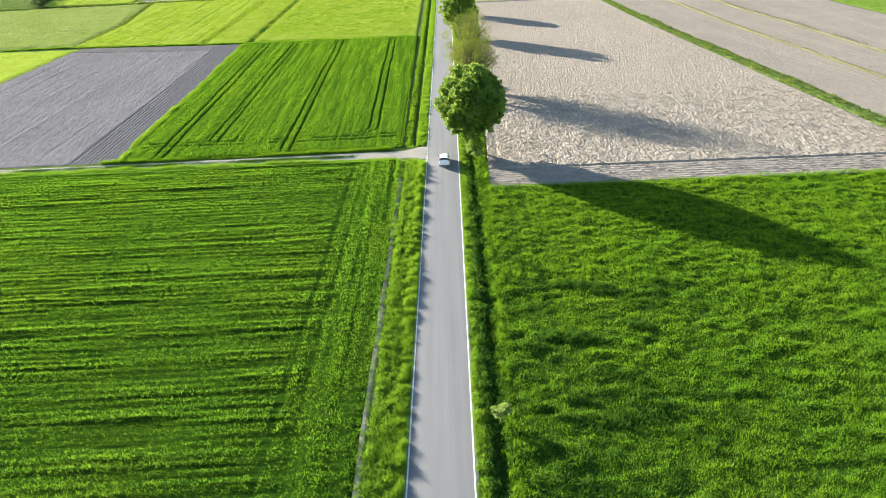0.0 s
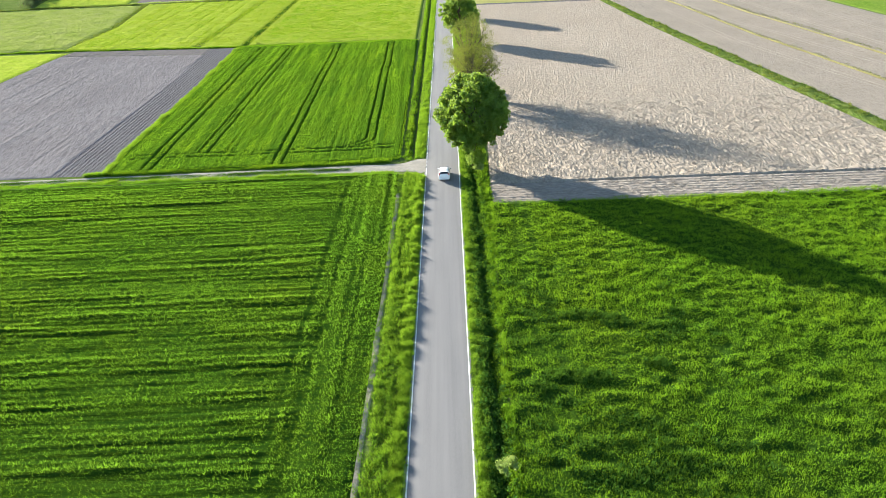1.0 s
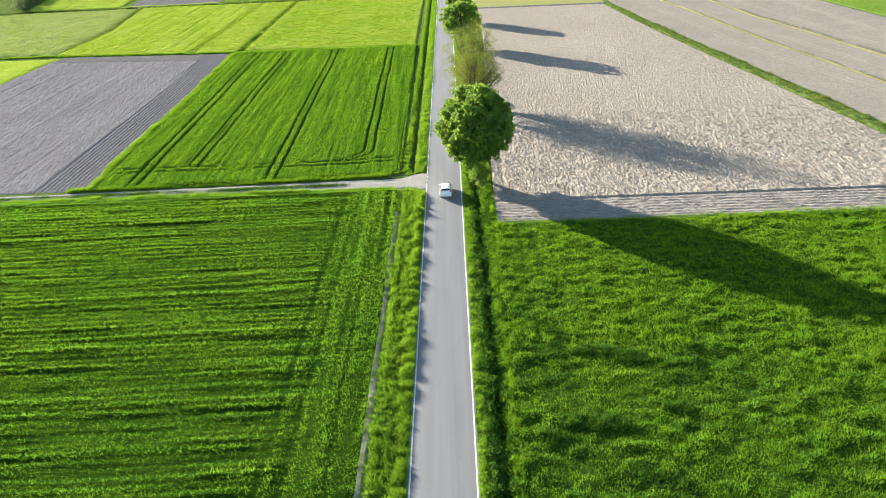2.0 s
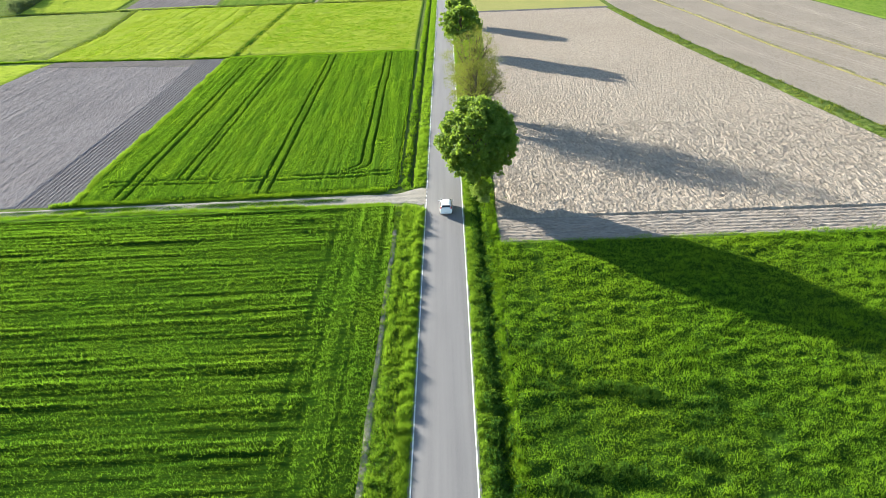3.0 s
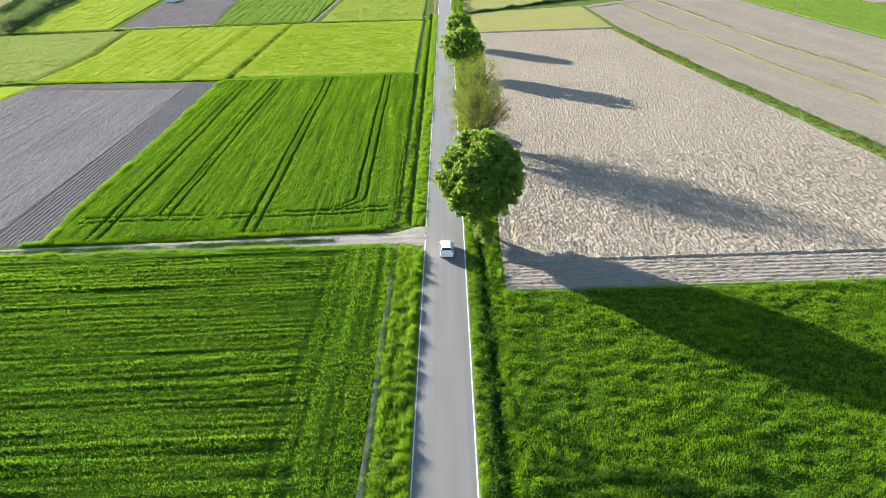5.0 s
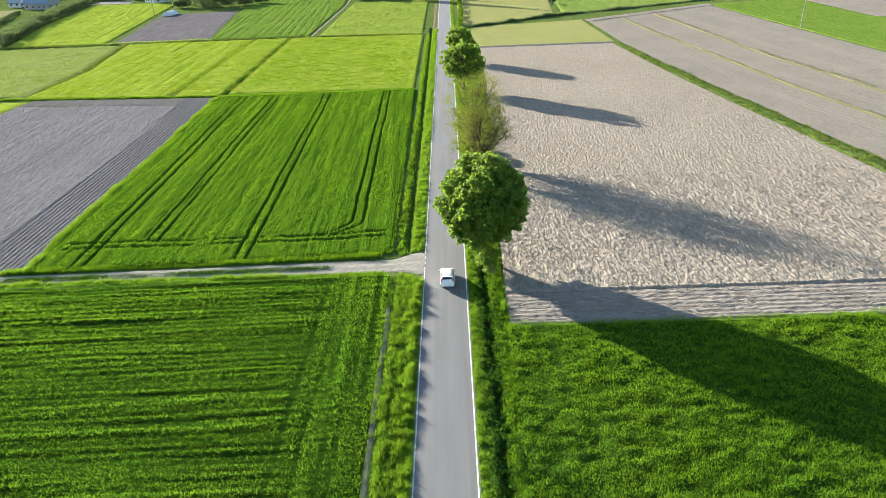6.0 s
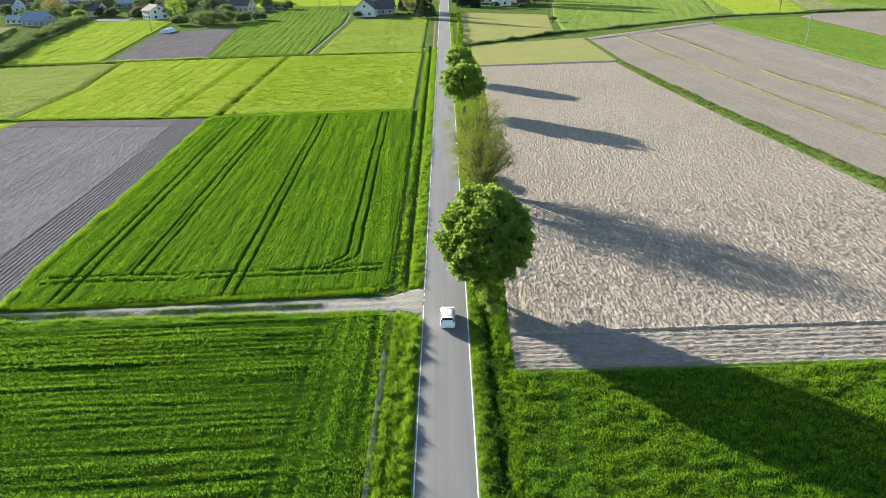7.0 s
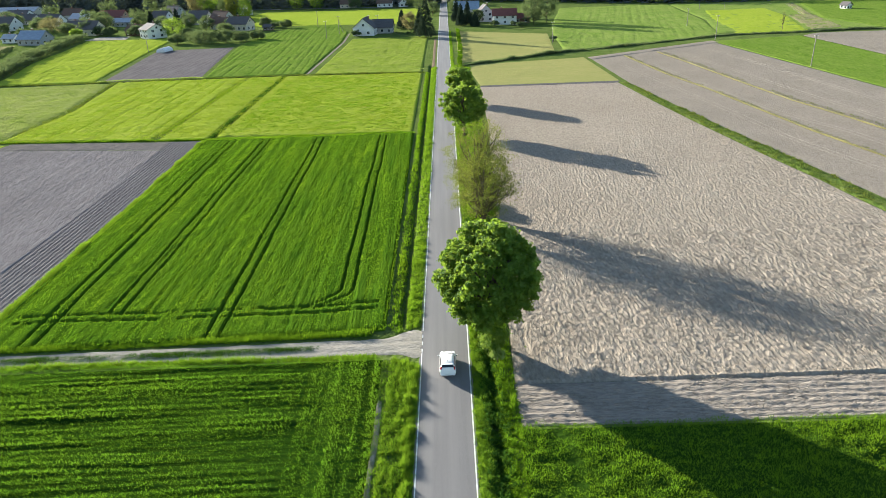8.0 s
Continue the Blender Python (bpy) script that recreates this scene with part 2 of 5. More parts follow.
def sheet(name, west, east, step, height, material, edge=0.5, label="", shade=True, rim_z=-0.03):
    """A field between its west and its east side (both from near to far), as a fine relief that falls to the ground at its rim."""
    w0, e0 = np.array(west, float), np.array(east, float)
    width = np.max(np.linalg.norm(w0[:, None] - e0[None], axis=2).min(1)) if len(w0) == len(e0) else abs(e0[0, 0] - w0[0, 0])
    width = max(width, abs(e0[:, 0].mean() - w0[:, 0].mean()))
    deep = max(abs(w0[-1, 1] - w0[0, 1]), abs(e0[-1, 1] - e0[0, 1]))
    sx, sy = step if isinstance(step, tuple) else (step, step)
    rows, cols = max(3, int(deep / sy) + 1), max(3, int(width / sx) + 1)
    a, b = along(west, rows), along(east, rows)
    u, v = np.linspace(0, 1, cols), np.linspace(0, 1, rows)
    p = a[:, None] * (1 - u)[None, :, None] + b[:, None] * u[None, :, None]
    x, y = p[..., 0], p[..., 1]
    rim = np.minimum(np.minimum(u, 1 - u)[None, :] * width, np.minimum(v, 1 - v)[:, None] * deep)
    z = height(x, y) * smooth(rim / edge) + rim_z * (rim <= 0)
    ob = mesh_from(name, np.stack([x, y, z], 2).reshape(-1, 3), grid_faces(rows, cols), material, shade)
    return tagged(ob, label, "field", kind="structure")


def scatter(x0, x1, y0, y1, step, seed):
    """Points at about that spacing, unevenly."""
    r = np.random.RandomState(seed)
    gx, gy = np.meshgrid(np.arange(x0, x1, step), np.arange(y0, y1, step))
    return np.stack([gx.ravel(), gy.ravel()], 1) + (r.rand(gx.size, 2) - 0.5) * step * 1.5


def blades(name, p, z, tall, material, count=4, wide=0.09, spread=0.14, lean=0.14, seed=0, label="", category="grass"):
    """Tufts of grass at the points p: each has some upright tapered blades of its own lean."""
    r = np.random.RandomState(seed)
    n = len(p)
    a, b = r.rand(n, count) * 6.283, r.rand(n, count) * 6.283
    d = spread * np.sqrt(r.rand(n, count))
    base = np.stack([p[:, 0, None] + d * np.cos(a), p[:, 1, None] + d * np.sin(a), np.broadcast_to(np.asarray(z)[:, None], a.shape)], 2)
    h = np.asarray(tall)[:, None] * (0.6 + 0.6 * r.rand(n, count))
    l = lean * (0.4 + r.rand(n, count))
    tip = base + np.stack([l * np.cos(a), l * np.sin(a), h], 2)
    side = np.stack([np.cos(b), np.sin(b), np.zeros_like(b)], 2) * (wide * (0.6 + 0.8 * r.rand(n, count)) / 2)[..., None]
    v = np.stack([base - side, base + side, tip], 2).reshape(-1, 3)
    ob = mesh_from(name, v, np.arange(len(v)).reshape(-1, 3), material)
    return tagged(ob, label, category, kind="stuff")


# ---- the ground, with the roadside ditches ----
def ditch_right(x, y):
    """Depth of the ditch along the road's east side."""
    s = x - road_x(y)
    d = np.exp(-((s - 4.6 - 0.4 * vnoise(y / 5, 0 * y, 3)) / 0.62) ** 2) * (0.3 + 0.35 * vnoise(y / 4, 0 * y, 5))
    return d * (y < 290) + 0 * x


def ditch_left(x, y):
    s = x - road_x(y)
    return np.exp(-((s + 5.0) / 0.5) ** 2) * 0.7 * smooth((y - 103) / 3) * (y < 300)


def ground_z(x, y):
    s = x - road_x(y)
    bank = 0.12 * smooth((4.0 - np.abs(s)) / 1.5)
    return bank - ditch_right(x, y) - ditch_left(x, y)


gx = np.unique(np.concatenate([[-4500, -2500, -1500, -900, -600], np.arange(-400, -40, 20), np.arange(-40, -10, 5), np.arange(-10, 12, 0.25),
                               np.arange(12, 50, 5), np.arange(60, 420, 20), [600, 900, 1500, 2500, 4500]]))
gy = np.unique(np.concatenate([[-2500, -900, -300, -120, -60], np.arange(-30, 320, 1.6), np.arange(325, 500, 5), np.arange(520, 900, 30), [1100, 1500, 2500, 4500]]))
X, Y = np.meshgrid(gx, gy)
XX = X + road_x(Y) * (np.abs(X) < 30)
ground = mesh_from("ground", np.stack([XX, Y, ground_z(XX, Y)], 2).reshape(-1, 3), grid_faces(len(gy), len(gx)), M_GROUND, True)
tagged(ground, "flat green farmland ground with roadside ditches", "ground", kind="structure")


# ---- the road ----
def ribbon(name, offset, half, z, material, y0=-60.0, y1=900.0, step=4.0, label="", crown=0.0, wobble=0.0):
    y = np.arange(y0, y1 + step / 2, step)
    cols = 5
    s = np.linspace(-1, 1, cols)
    edge = wobble * (vnoise(y / 1.3, y * 0, 5) - 0.5)
    x = road_x(y)[:, None] + offset + s[None, :] * (half + edge[:, None])
    zz = z + crown * (1 - s ** 2)[None, :] + 0 * x
    ob = mesh_from(name, np.stack([x, np.broadcast_to(y[:, None], x.shape), zz], 2).reshape(-1, 3), grid_faces(len(y), cols), material, True)
    return tagged(ob, label, "road", kind="structure")


ribbon("road", 0, 2.78, 0.135, M_ROAD, step=1.5, label="narrow straight grey asphalt country road", crown=0.03, wobble=0.18)
for side, lab in ((-1, "thin worn white edge line on asphalt"), (1, "thin white edge line painted along asphalt")):
    spans = ((-60, 900),) if side > 0 else ((-60, 97.4), (98.2, 98.9), (99.7, 100.4), (101.2, 101.9), (102.7, 900))
    for y0, y1 in spans:
        ob = ribbon("edge_line", side * 2.55, 0.06, 0.152, M_LINE, y0, y1, 2.0 if y1 - y0 > 2 else 0.35, label=lab if y1 - y0 > 2 else "short worn white dash across the junction")
        ob["category"] = "road marking"

# dirt track that joins the road from the west
def track_profile(x, y):
    mid = 99.35 + 0.02 * (x + 30)
    ruts = np.exp(-((y - mid - 0.75) / 0.28) ** 2) + np.exp(-((y - mid + 0.75) / 0.28) ** 2)
    return 0.06 - 0.05 * ruts + 0.03 * vnoise(x * 2, y * 2, 2)


tx = np.concatenate([np.arange(-140, -9, 0.5), np.arange(-9, -1.9, 0.25)])
near = 98.0 - 0.0022 * np.clip(-35 - tx, 0, 200) * 14 / 14 - 0.028 * np.clip(-35 - tx, 0, 200) * 0.6 - 1.0 * smooth((tx + 4.4) / 2.2)
far = 101.6 + 0.028 * np.clip(tx + 8, -27, 0) - 0.025 * np.clip(-35 - tx, 0, 200) + 1.6 * smooth((tx + 7) / 4.5)
s = np.linspace(0, 1, 13)
near, far = near + 0.25 * (vnoise(tx / 1.5, tx * 0) - 0.5), far + 0.25 * (vnoise(tx / 1.5, tx * 0, 4) - 0.5)
ty = near[:, None] + (far - near)[:, None] * s[None, :]
txx = np.broadcast_to(tx[:, None], ty.shape)
tz = track_profile(txx, ty) * np.sin(np.pi * s)[None, :] ** 0.3 + 0.10 * smooth((txx + 5.5) / 2.5) - 0.05 * (1 - np.sin(np.pi * s) ** 0.1)[None, :]
track = mesh_from("dirt_track", np.stack([txx, ty, tz], 2).reshape(-1, 3), grid_faces(len(tx), 13), M_TRACK, True)
tagged(track, "pale gravel farm track with two wheel ruts", "track", kind="structure")

# ---- fields west of the road ----
def rough(amp, size, layer=0):
    return lambda x, y: 0.03 + amp * vnoise(x / size, y / size, layer) + amp * 0.5 * vnoise(x / size * 2.7, y / size * 2.7, layer + 1)


def ROWS(x, y):
    """How well the crop stands: in uneven rows from east to west, and along the road in rows that follow it."""
    k = 0.7 * smooth((x - road_x(y) + 14.5) / 3)
    w = y - 0.022 * x + 0.25 * vnoise(x / 12, y / 3, 9)
    a = (0.7 * vnoise(x / 9, w / 0.5, 1) + 0.3 * (0.5 + 0.5 * np.cos(w * 6.283 / 0.95))) * (0.2 + 0.75 * vnoise(x / 14, w / 1.3, 2) + 0.35 * vnoise(x / 3, w / 0.9, 6))
    b = 0.8 * vnoise(x / 0.5, y / 16, 3) * (0.35 + 0.8 * vnoise(x / 2.5, y / 30, 4)) + 0.1 + 0.14 * vnoise(x / 0.9, y / 0.7, 7)
    lanes = np.exp(-((x - road_x(y) + 12.3) / 0.3) ** 2) + np.exp(-((x - road_x(y) + 14.2) / 0.3) ** 2)
    return (a * (1 - k) + b * k) * (1 - 0.7 * lanes * (y < 96))


def laid(amp, size, layer=0):
    """Tall grass that the wind has laid in long tufts."""
    def h(x, y):
        u = 0.966 * x + 0.26 * y
        v = 0.966 * y - 0.26 * x
        a = vnoise(u / (size * 2.2), v / size, layer)
        return 0.05 + amp * a * (0.5 + 0.8 * vnoise(u / 9, v / 6, layer + 2)) + amp * 0.45 * vnoise(u / size, v / size * 2.2, layer + 1)
    return h


def striped(amp, size, gap, slant, layer=0):
    """Grass with wheel marks along the field."""
    g = laid(amp, size, layer)

    def h(x, y):
        d = (x - slant * y) / gap
        groove = np.exp(-(((d - np.floor(d)) - 0.5) * gap / 0.28) ** 2) * (vnoise(np.floor(d), y / 18, layer + 4) > 0.3)
        return g(x, y) * (1 - 0.85 * groove) + 0.02 + amp * 0.8 * vnoise(d * gap / 0.9, y / 16, layer + 5) * vnoise(d * gap / 6, y / 30, layer + 6)
    return h


def crop_h(x, y):
    """Top of the crop: uneven rows, with small tufts."""
    return 0.05 + 0.37 * ROWS(x, y) + 0.08 * vnoise(x * 1.6, y * 2, 4)


CROP_EDGE = [(-6.75, -40), (-6.7, 30), (-6.4, 60), (-6.2, 97.2)]
sheet("crop_field", [(-110, -40), (-110, 21)], [(-6.75, -40), (-6.72, 21)], (0.9, 0.35), crop_h, M_CROP_SHADE, rim_z=0.01, label="green young crop field behind")
sheet("crop_field", [(-110, 20.8), (-110, 95.6)], [(-6.72, 20.8)] + CROP_EDGE[1:], (0.8, 0.2), crop_h, M_CROP_SHADE, rim_z=0.01, label="lush green young crop field sown in rows")
TRAMS = (-12.0, -26.4, -40.3, -47.6)


def wheel_marks(x, y, half=0.2):
    """1 in the wheel marks of the sprayer, 0 in the crop."""
    m = np.zeros_like(x)
    for i, tx0 in enumerate(TRAMS):
        c = tx0 - (0.0105, 0.017, 0.0065, 0.017)[i] * (y - 105) + 0.25 * (vnoise(y / 9, y * 0 + i, 8) - 0.5)
        lo = 108.5 if i in (0, 2) else 101.5
        bend = -4.5 * smooth((115 - y) / 7) ** 2 * (1 if i == 0 else 0)
        for o in (-0.78, 0.78):
            m = np.maximum(m, (np.abs(x - c - bend - o) < half) * (y > lo) * (y < 193.5))
    hl = 108.3 + 0.012 * (x + 20) + 0.8 * smooth((x + 15) / 8)
    for o in (-0.8, 0.8):
        m = np.maximum(m, (np.abs(y - hl - o - 0.3 * (vnoise(x / 5, x * 0, 9) - 0.5)) < half) * (x < -7.5) * (x > -52) * (vnoise(x / 3, y * 0 + o, 6) > 0.12))
    return m


def wheat_h(x, y):
    base = 0.26 + 0.15 * vnoise(x / 0.55, y / 16, 1) + 0.12 * vnoise(x * 1.1, y * 0.8, 2)
    return base * (1 - 0.95 * wheel_marks(x, y))


WHEAT_W, WHEAT_E = [(-53.4, 101.0), (-54.4, 112), (-54.8, 150), (-56.3, 195)], [(-6.3, 103.2), (-6.0, 150), (-5.7, 196)]
sheet("wheat_field", WHEAT_W, WHEAT_E, (0.13, 0.4), wheat_h, M_WHEAT, label="dense green winter wheat field with tractor wheel marks")


def soil_h(x, y):
    return 0.03 + 0.12 * vnoise(x / 0.8, y / 40, 5) * vnoise(x / 4, y / 60, 6) + 0.07 * vnoise(x * 2.2, y * 1.7, 1) * (0.4 + 0.8 * vnoise(x / 1.6, y / 14, 2)) + 0.03 * vnoise(x * 4, y * 4, 3) - 0.06 * np.exp(-((y - 188.0 + 0.1 * (x + 63)) / 0.5) ** 2) * (x < -57) * (x > -110)


def ridge_h(x, y):
    return 0.04 + 0.078 * (0.5 + 0.5 * np.cos((x + 0.0085 * y) * 6.283 / 0.75)) + 0.03 * vnoise(x / 0.75, y / 2.5, 3)


sheet("ploughed_field", [(-109.0, 99.5), (-107.4, 160), (-106.2, 192.3)], [(-62.4, 101), (-62.6, 150), (-64.1, 187.9)], (0.25, 0.4), soil_h, M_PLOUGH_L, edge=0.2, rim_z=0.02,
      label="flat grey-brown harrowed bare soil field")
sheet("ploughed_headland", [(-106.2, 192.5), (-105.2, 198.2)], [(-64.1, 188.1), (-64.4, 195.2)], (0.6, 0.4), soil_h, M_PLOUGH_END, edge=0.25, rim_z=0.0,
      label="darker grey soil headland along the field end")
sheet("ridged_field", [(-62.4, 101), (-62.6, 150), (-64.4, 195.2)], [(-54.0, 101), (-55.0, 112), (-55.4, 150), (-57.0, 195.4)], (0.125, 1.2), ridge_h, M_RIDGE, edge=0.15, rim_z=0.02,
      label="grey-brown soil drawn into long parallel ridges")
sheet("pasture", [(-150, 101), (-150, 197)], [(-109.6, 101), (-107.7, 160), (-106.5, 190), (-105.8, 197)], 1.0, rough(0.2, 1.5), M_LIGHT, label="bright yellow-green grass strip")
sheet("pasture", [(-109, 201), (-108, 234), (-116, 284)], [(-70.2, 197), (-69.6, 285.5)], 0.45, striped(0.22, 0.45, 4.3, -0.03, 2), M_LIGHT, label="bright yellow-green grass field in evening sun")
sheet("pasture", [(-68.6, 197), (-68.3, 285.5)], [(-56.4, 197), (-56.6, 286)], 0.45, laid(0.26, 0.45, 3), M_LIGHT, label="narrow bright yellow-green grass strip")
sheet("pasture", [(-54.6, 197.5), (-54.9, 286)], [(-6.2, 197.5), (-5.3, 283)], 0.4, laid(0.28, 0.42, 4), M_LIGHT, label="bright yellow-green hay meadow with tufts")
sheet("rough_meadow", [(-260, 201), (-260, 272)], [(-110.5, 201), (-109.5, 234), (-118, 283)], 1.3, laid(0.4, 0.9, 5), M_PALE, label="pale unmown meadow with dry stems")
sheet("pasture", [(-164, 288), (-180, 345), (-196, 428)], [(-126.5, 287), (-139, 374), (-146, 428)], 0.5, striped(0.28, 0.6, 5.5, -0.165, 6), M_LIGHT, label="grass field beside the village hedge")
sheet("garden_plot", [(-123.5, 286.5), (-136, 374)], [(-87.5, 288.5), (-100, 380)], 0.8, soil_h, M_DARK_SOIL, label="dark freshly tilled garden plot")
sheet("pasture", [(-86, 289), (-99, 385), (-97, 440), (-80, 478)], [(-49.2, 290), (-47.6, 385), (-50, 430), (-62, 478)], 0.55, striped(0.26, 0.6, 3.2, -0.06, 7), M_GREEN_MID, label="green grass field below the village")
sheet("pasture", [(-45.5, 289), (-43.5, 396)], [(-5.6, 286), (-4.6, 396)], 0.5, laid(0.28, 0.6, 8), M_LAWN, label="light green meadow in front of a white house")
sheet("meadow_path", [(-49.0, 289.5), (-47.3, 385), (-49, 424)], [(-47.6, 289.5), (-45.9, 385), (-47.8, 424)], 0.5, rough(0.04, 0.6), M_STRIP, edge=0.2, label="narrow bare earth path between fields")
sheet("pasture", [(-150, 486), (-135, 598)], [(-12, 470), (-3, 585)], 2.0, rough(0.3, 3, 9), M_LIGHT, label="sunlit grass field behind the houses")

sheet("gravel_yard", [(-201, 434), (-199, 450)], [(-176, 432), (-180, 449)], 0.8, rough(0.1, 0.8), M_TRACK, rim_z=0.02, label="pale gravel yard by the village houses")
sheet("dry_field", [(-246, 350), (-266, 418)], [(-212, 352), (-230, 418)], 1.0, rough(0.25, 1.2), M_DRY, label="pale dry grass strip behind the hedge")

# ---- fields east of the road ----
def tussock(x, y):
    w = y - 0.05 * x
    return 0.05 + 0.47 * vnoise(x / 1.3, w / 0.72, 1) * (0.25 + 0.75 * vnoise(x / 0.9, w / 0.9, 2)) * (0.6 + 0.6 * vnoise(x / 6, w / 4, 5)) + 0.10 * vnoise(x * 1.7, y * 2, 3)


sheet("meadow", [(5.4, -40), (5.85, 21)], [(110, -40), (110, 21)], (0.8, 0.5), tussock, M_MEADOW_SHADE, label="green hay meadow behind")
sheet("meadow", [(5.85, 20.8), (5.9, 30), (6.4, 60), (7.3, 85.0)], [(110, 20.8), (110, 84.6)], (0.5, 0.3), tussock, M_MEADOW_SHADE, label="deep green tussocky hay meadow")


def clods(x, y):
    """Dry crumbled soil with straw, drawn slantwise by the harrow."""
    u, v = 0.93 * x + 0.37 * y, 0.93 * y - 0.37 * x
    far = smooth((y - 105) / 60)
    p, q = 0.6 * u + 0.8 * v, 0.6 * v - 0.8 * u
    a = (vnoise(u / 0.36, v / 0.75, 1) + vnoise(p / 0.38, q / 0.55, 4)) * 0.66 * (1 - far) + (vnoise(u / 0.5, v / 1.0, 3) + vnoise(p / 0.52, q / 0.75, 6)) * 0.52 * far
    b = vnoise(u / 0.8, v / 2.4, 2)
    furrow = 0.07 * np.exp(-((x - 9.3 - 0.04 * (y - 95)) / 0.35) ** 2) * (y < 120)
    return 0.03 + 0.135 * a * (0.4 + 0.9 * b) - furrow + 0.05 * vnoise(u / 1.3, v / 9, 9) + 0.012 * np.cos(u * 6.283 / 0.95 + 1.5 * vnoise(u / 3, v / 5, 7)) * (0.4 + 0.8 * vnoise(x / 5, y / 7, 8)) + (0.07 + 0.11 * vnoise(x / 0.9, y, 5)) * np.exp(-((y - 92.3) / 0.18) ** 2)


def headland_h(x, y):
    return 0.03 + 0.065 * (0.5 + 0.5 * np.sin(y * 6.283 / 0.85 + 0.3 * vnoise(x / 9, y, 2))) + 0.085 * vnoise(x * 2.0, y * 2.6, 4) + 0.02 * vnoise(x / 3, y * 1.6, 7)


BAULK_W = [(80.0, 60), (77.4, 92), (75.7, 103.3), (73.4, 121.4), (70.6, 140.3), (69.4, 152), (67.4, 164.5), (65.2, 181), (62.8, 200), (60.5, 222), (57.9, 252.4)]
BAULK_E = [(82.5, 60), (80.0, 92), (78.6, 106), (76.9, 120.3), (74.6, 139), (72.8, 151.5), (70.2, 170), (67.2, 191), (64.3, 215), (60.5, 252.4)]


def cut(line, y0, y1, shift=0.0):
    """The piece of a polyline between two values of y, moved east by shift."""
    p = np.array(line, float)
    y = np.concatenate([[y0], p[(p[:, 1] > y0) & (p[:, 1] < y1), 1], [y1]])
    return [(float(np.interp(v, p[:, 1], p[:, 0])) + shift, float(v)) for v in y]


sheet("ploughed_field", [(7.55, 91.9), (9.12, 130.5)], cut(BAULK_W, 91.9, 130.5, -0.2), (0.14, 0.13), clods, M_PLOUGH_R, rim_z=0.012, edge=0.2, label="pale dry harrowed soil field with straw")
sheet("ploughed_field", [(9.1, 130.3), (9.3, 134.6), (11.5, 180.2)], cut(BAULK_W, 130.3, 180.2, -0.2), (0.2, 0.18), clods, M_PLOUGH_R, rim_z=0.07, edge=0.25, label="pale dry harrowed soil field along the trees")
sheet("ploughed_field", [(11.48, 180.0), (12.6, 203), (13.7, 252.4)], cut(BAULK_W, 180.0, 252.4, -0.2), 0.28, clods, M_PLOUGH_R, rim_z=0.07, edge=0.25, label="pale dry harrowed soil field reaching far back")
sheet("ploughed_headland", [(7.5, 85.3), (7.5, 91.88)], [(77.8, 85.0), (77.3, 91.88)], (0.2, 0.12), headland_h, M_HEADLAND, edge=0.25, rim_z=0.012, label="brown furrowed headland strip of bare soil")
for i, (y0, y1, step) in enumerate(((86, 130, 0.35), (130, 180, 0.50), (180, 252, 0.60))):
    q = scatter(7, 80, y0, y1, step, 50 + i)
    q = q[(q[:, 0] > np.interp(q[:, 1], [85, 92, 134.6, 203, 252], [7.7, 7.8, 9.6, 12.9, 14])) & (q[:, 0] < np.interp(q[:, 1], [v for _, v in BAULK_W], [u - 0.4 for u, _ in BAULK_W]))]
    k = vnoise(q[:, 0] / 1.1, q[:, 1] / 1.1, 6)
    q, k = q[k > 0.42], k[k > 0.42]
    blades("clods", q, np.where(q[:, 1] < 91.8, headland_h(q[:, 0], q[:, 1]), clods(q[:, 0], q[:, 1])) - 0.03, (0.05 + 0.09 * k) * (1.0, 0.8, 0.6)[i], M_CLOD, 4, 0.12, 0.2, 0.14, 50 + i, "dry soil clods and straw on the ploughed field", "soil")
STRIP_W = cut(BAULK_E, 60, 252.4, 0.3) + [(59.4, 307)]
STRIP_E = [(150, 60), (138, 150), (129.6, 229.6), (126.6, 268), (121, 342)]
sheet("stubble_field", STRIP_W, STRIP_E, 1.1, lambda x, y: 0.03 + 0.06 * vnoise(x * 1.2, y * 0.6, 1), M_STRIP, label="brown stubble strips with pale wheel marks")
sheet("grass_strip", BAULK_W, BAULK_E, 0.5,
      rough(0.3, 0.9, 3), M_BAULK, label="narrow green grass strip between bare fields")
sheet("mustard_field", [(13.6, 255.4), (10.6, 298.5)], [(59.3, 256), (58.2, 309)], 0.8, rough(0.05, 1.5, 4), M_MUSTARD, label="smooth pale yellow-green crop field")
sheet("lawn", [(8.2, 303), (9.8, 418)], [(49.6, 325), (56.5, 392)], 1.0, rough(0.05, 1.5, 5), M_MUSTARD, label="mown pale green grass by the road")
sheet("pasture", [(53.5, 327), (58, 386), (64, 430), (88, 545)], [(133, 362), (150, 430), (165, 545)], 0.9, striped(0.2, 0.8, 5.0, 0.25, 6), M_GREEN_FAR, label="green pasture beyond the ditch")
sheet("pasture", [(150.6, 60), (138.6, 150), (130.2, 229.6), (127.2, 268), (121.6, 343)], [(330, 60), (320, 150), (250, 233.7), (165, 289), (164, 352)], 1.0, laid(0.14, 0.9, 7), M_GREEN_MID, label="even green pasture with wooden poles")
sheet("ploughed_field", [(166, 290), (165.4, 351), (176, 360)], [(340, 240), (340, 300), (340, 358)], 1.2, soil_h, M_STRIP, label="far bare brown field")
sheet("pasture", [(133.6, 370), (150.8, 430), (165.8, 545)], [(330, 380), (340, 440), (350, 540)], 2.0, laid(0.3, 1.5, 8), M_GREEN_FAR, label="far sunlit grass fields")

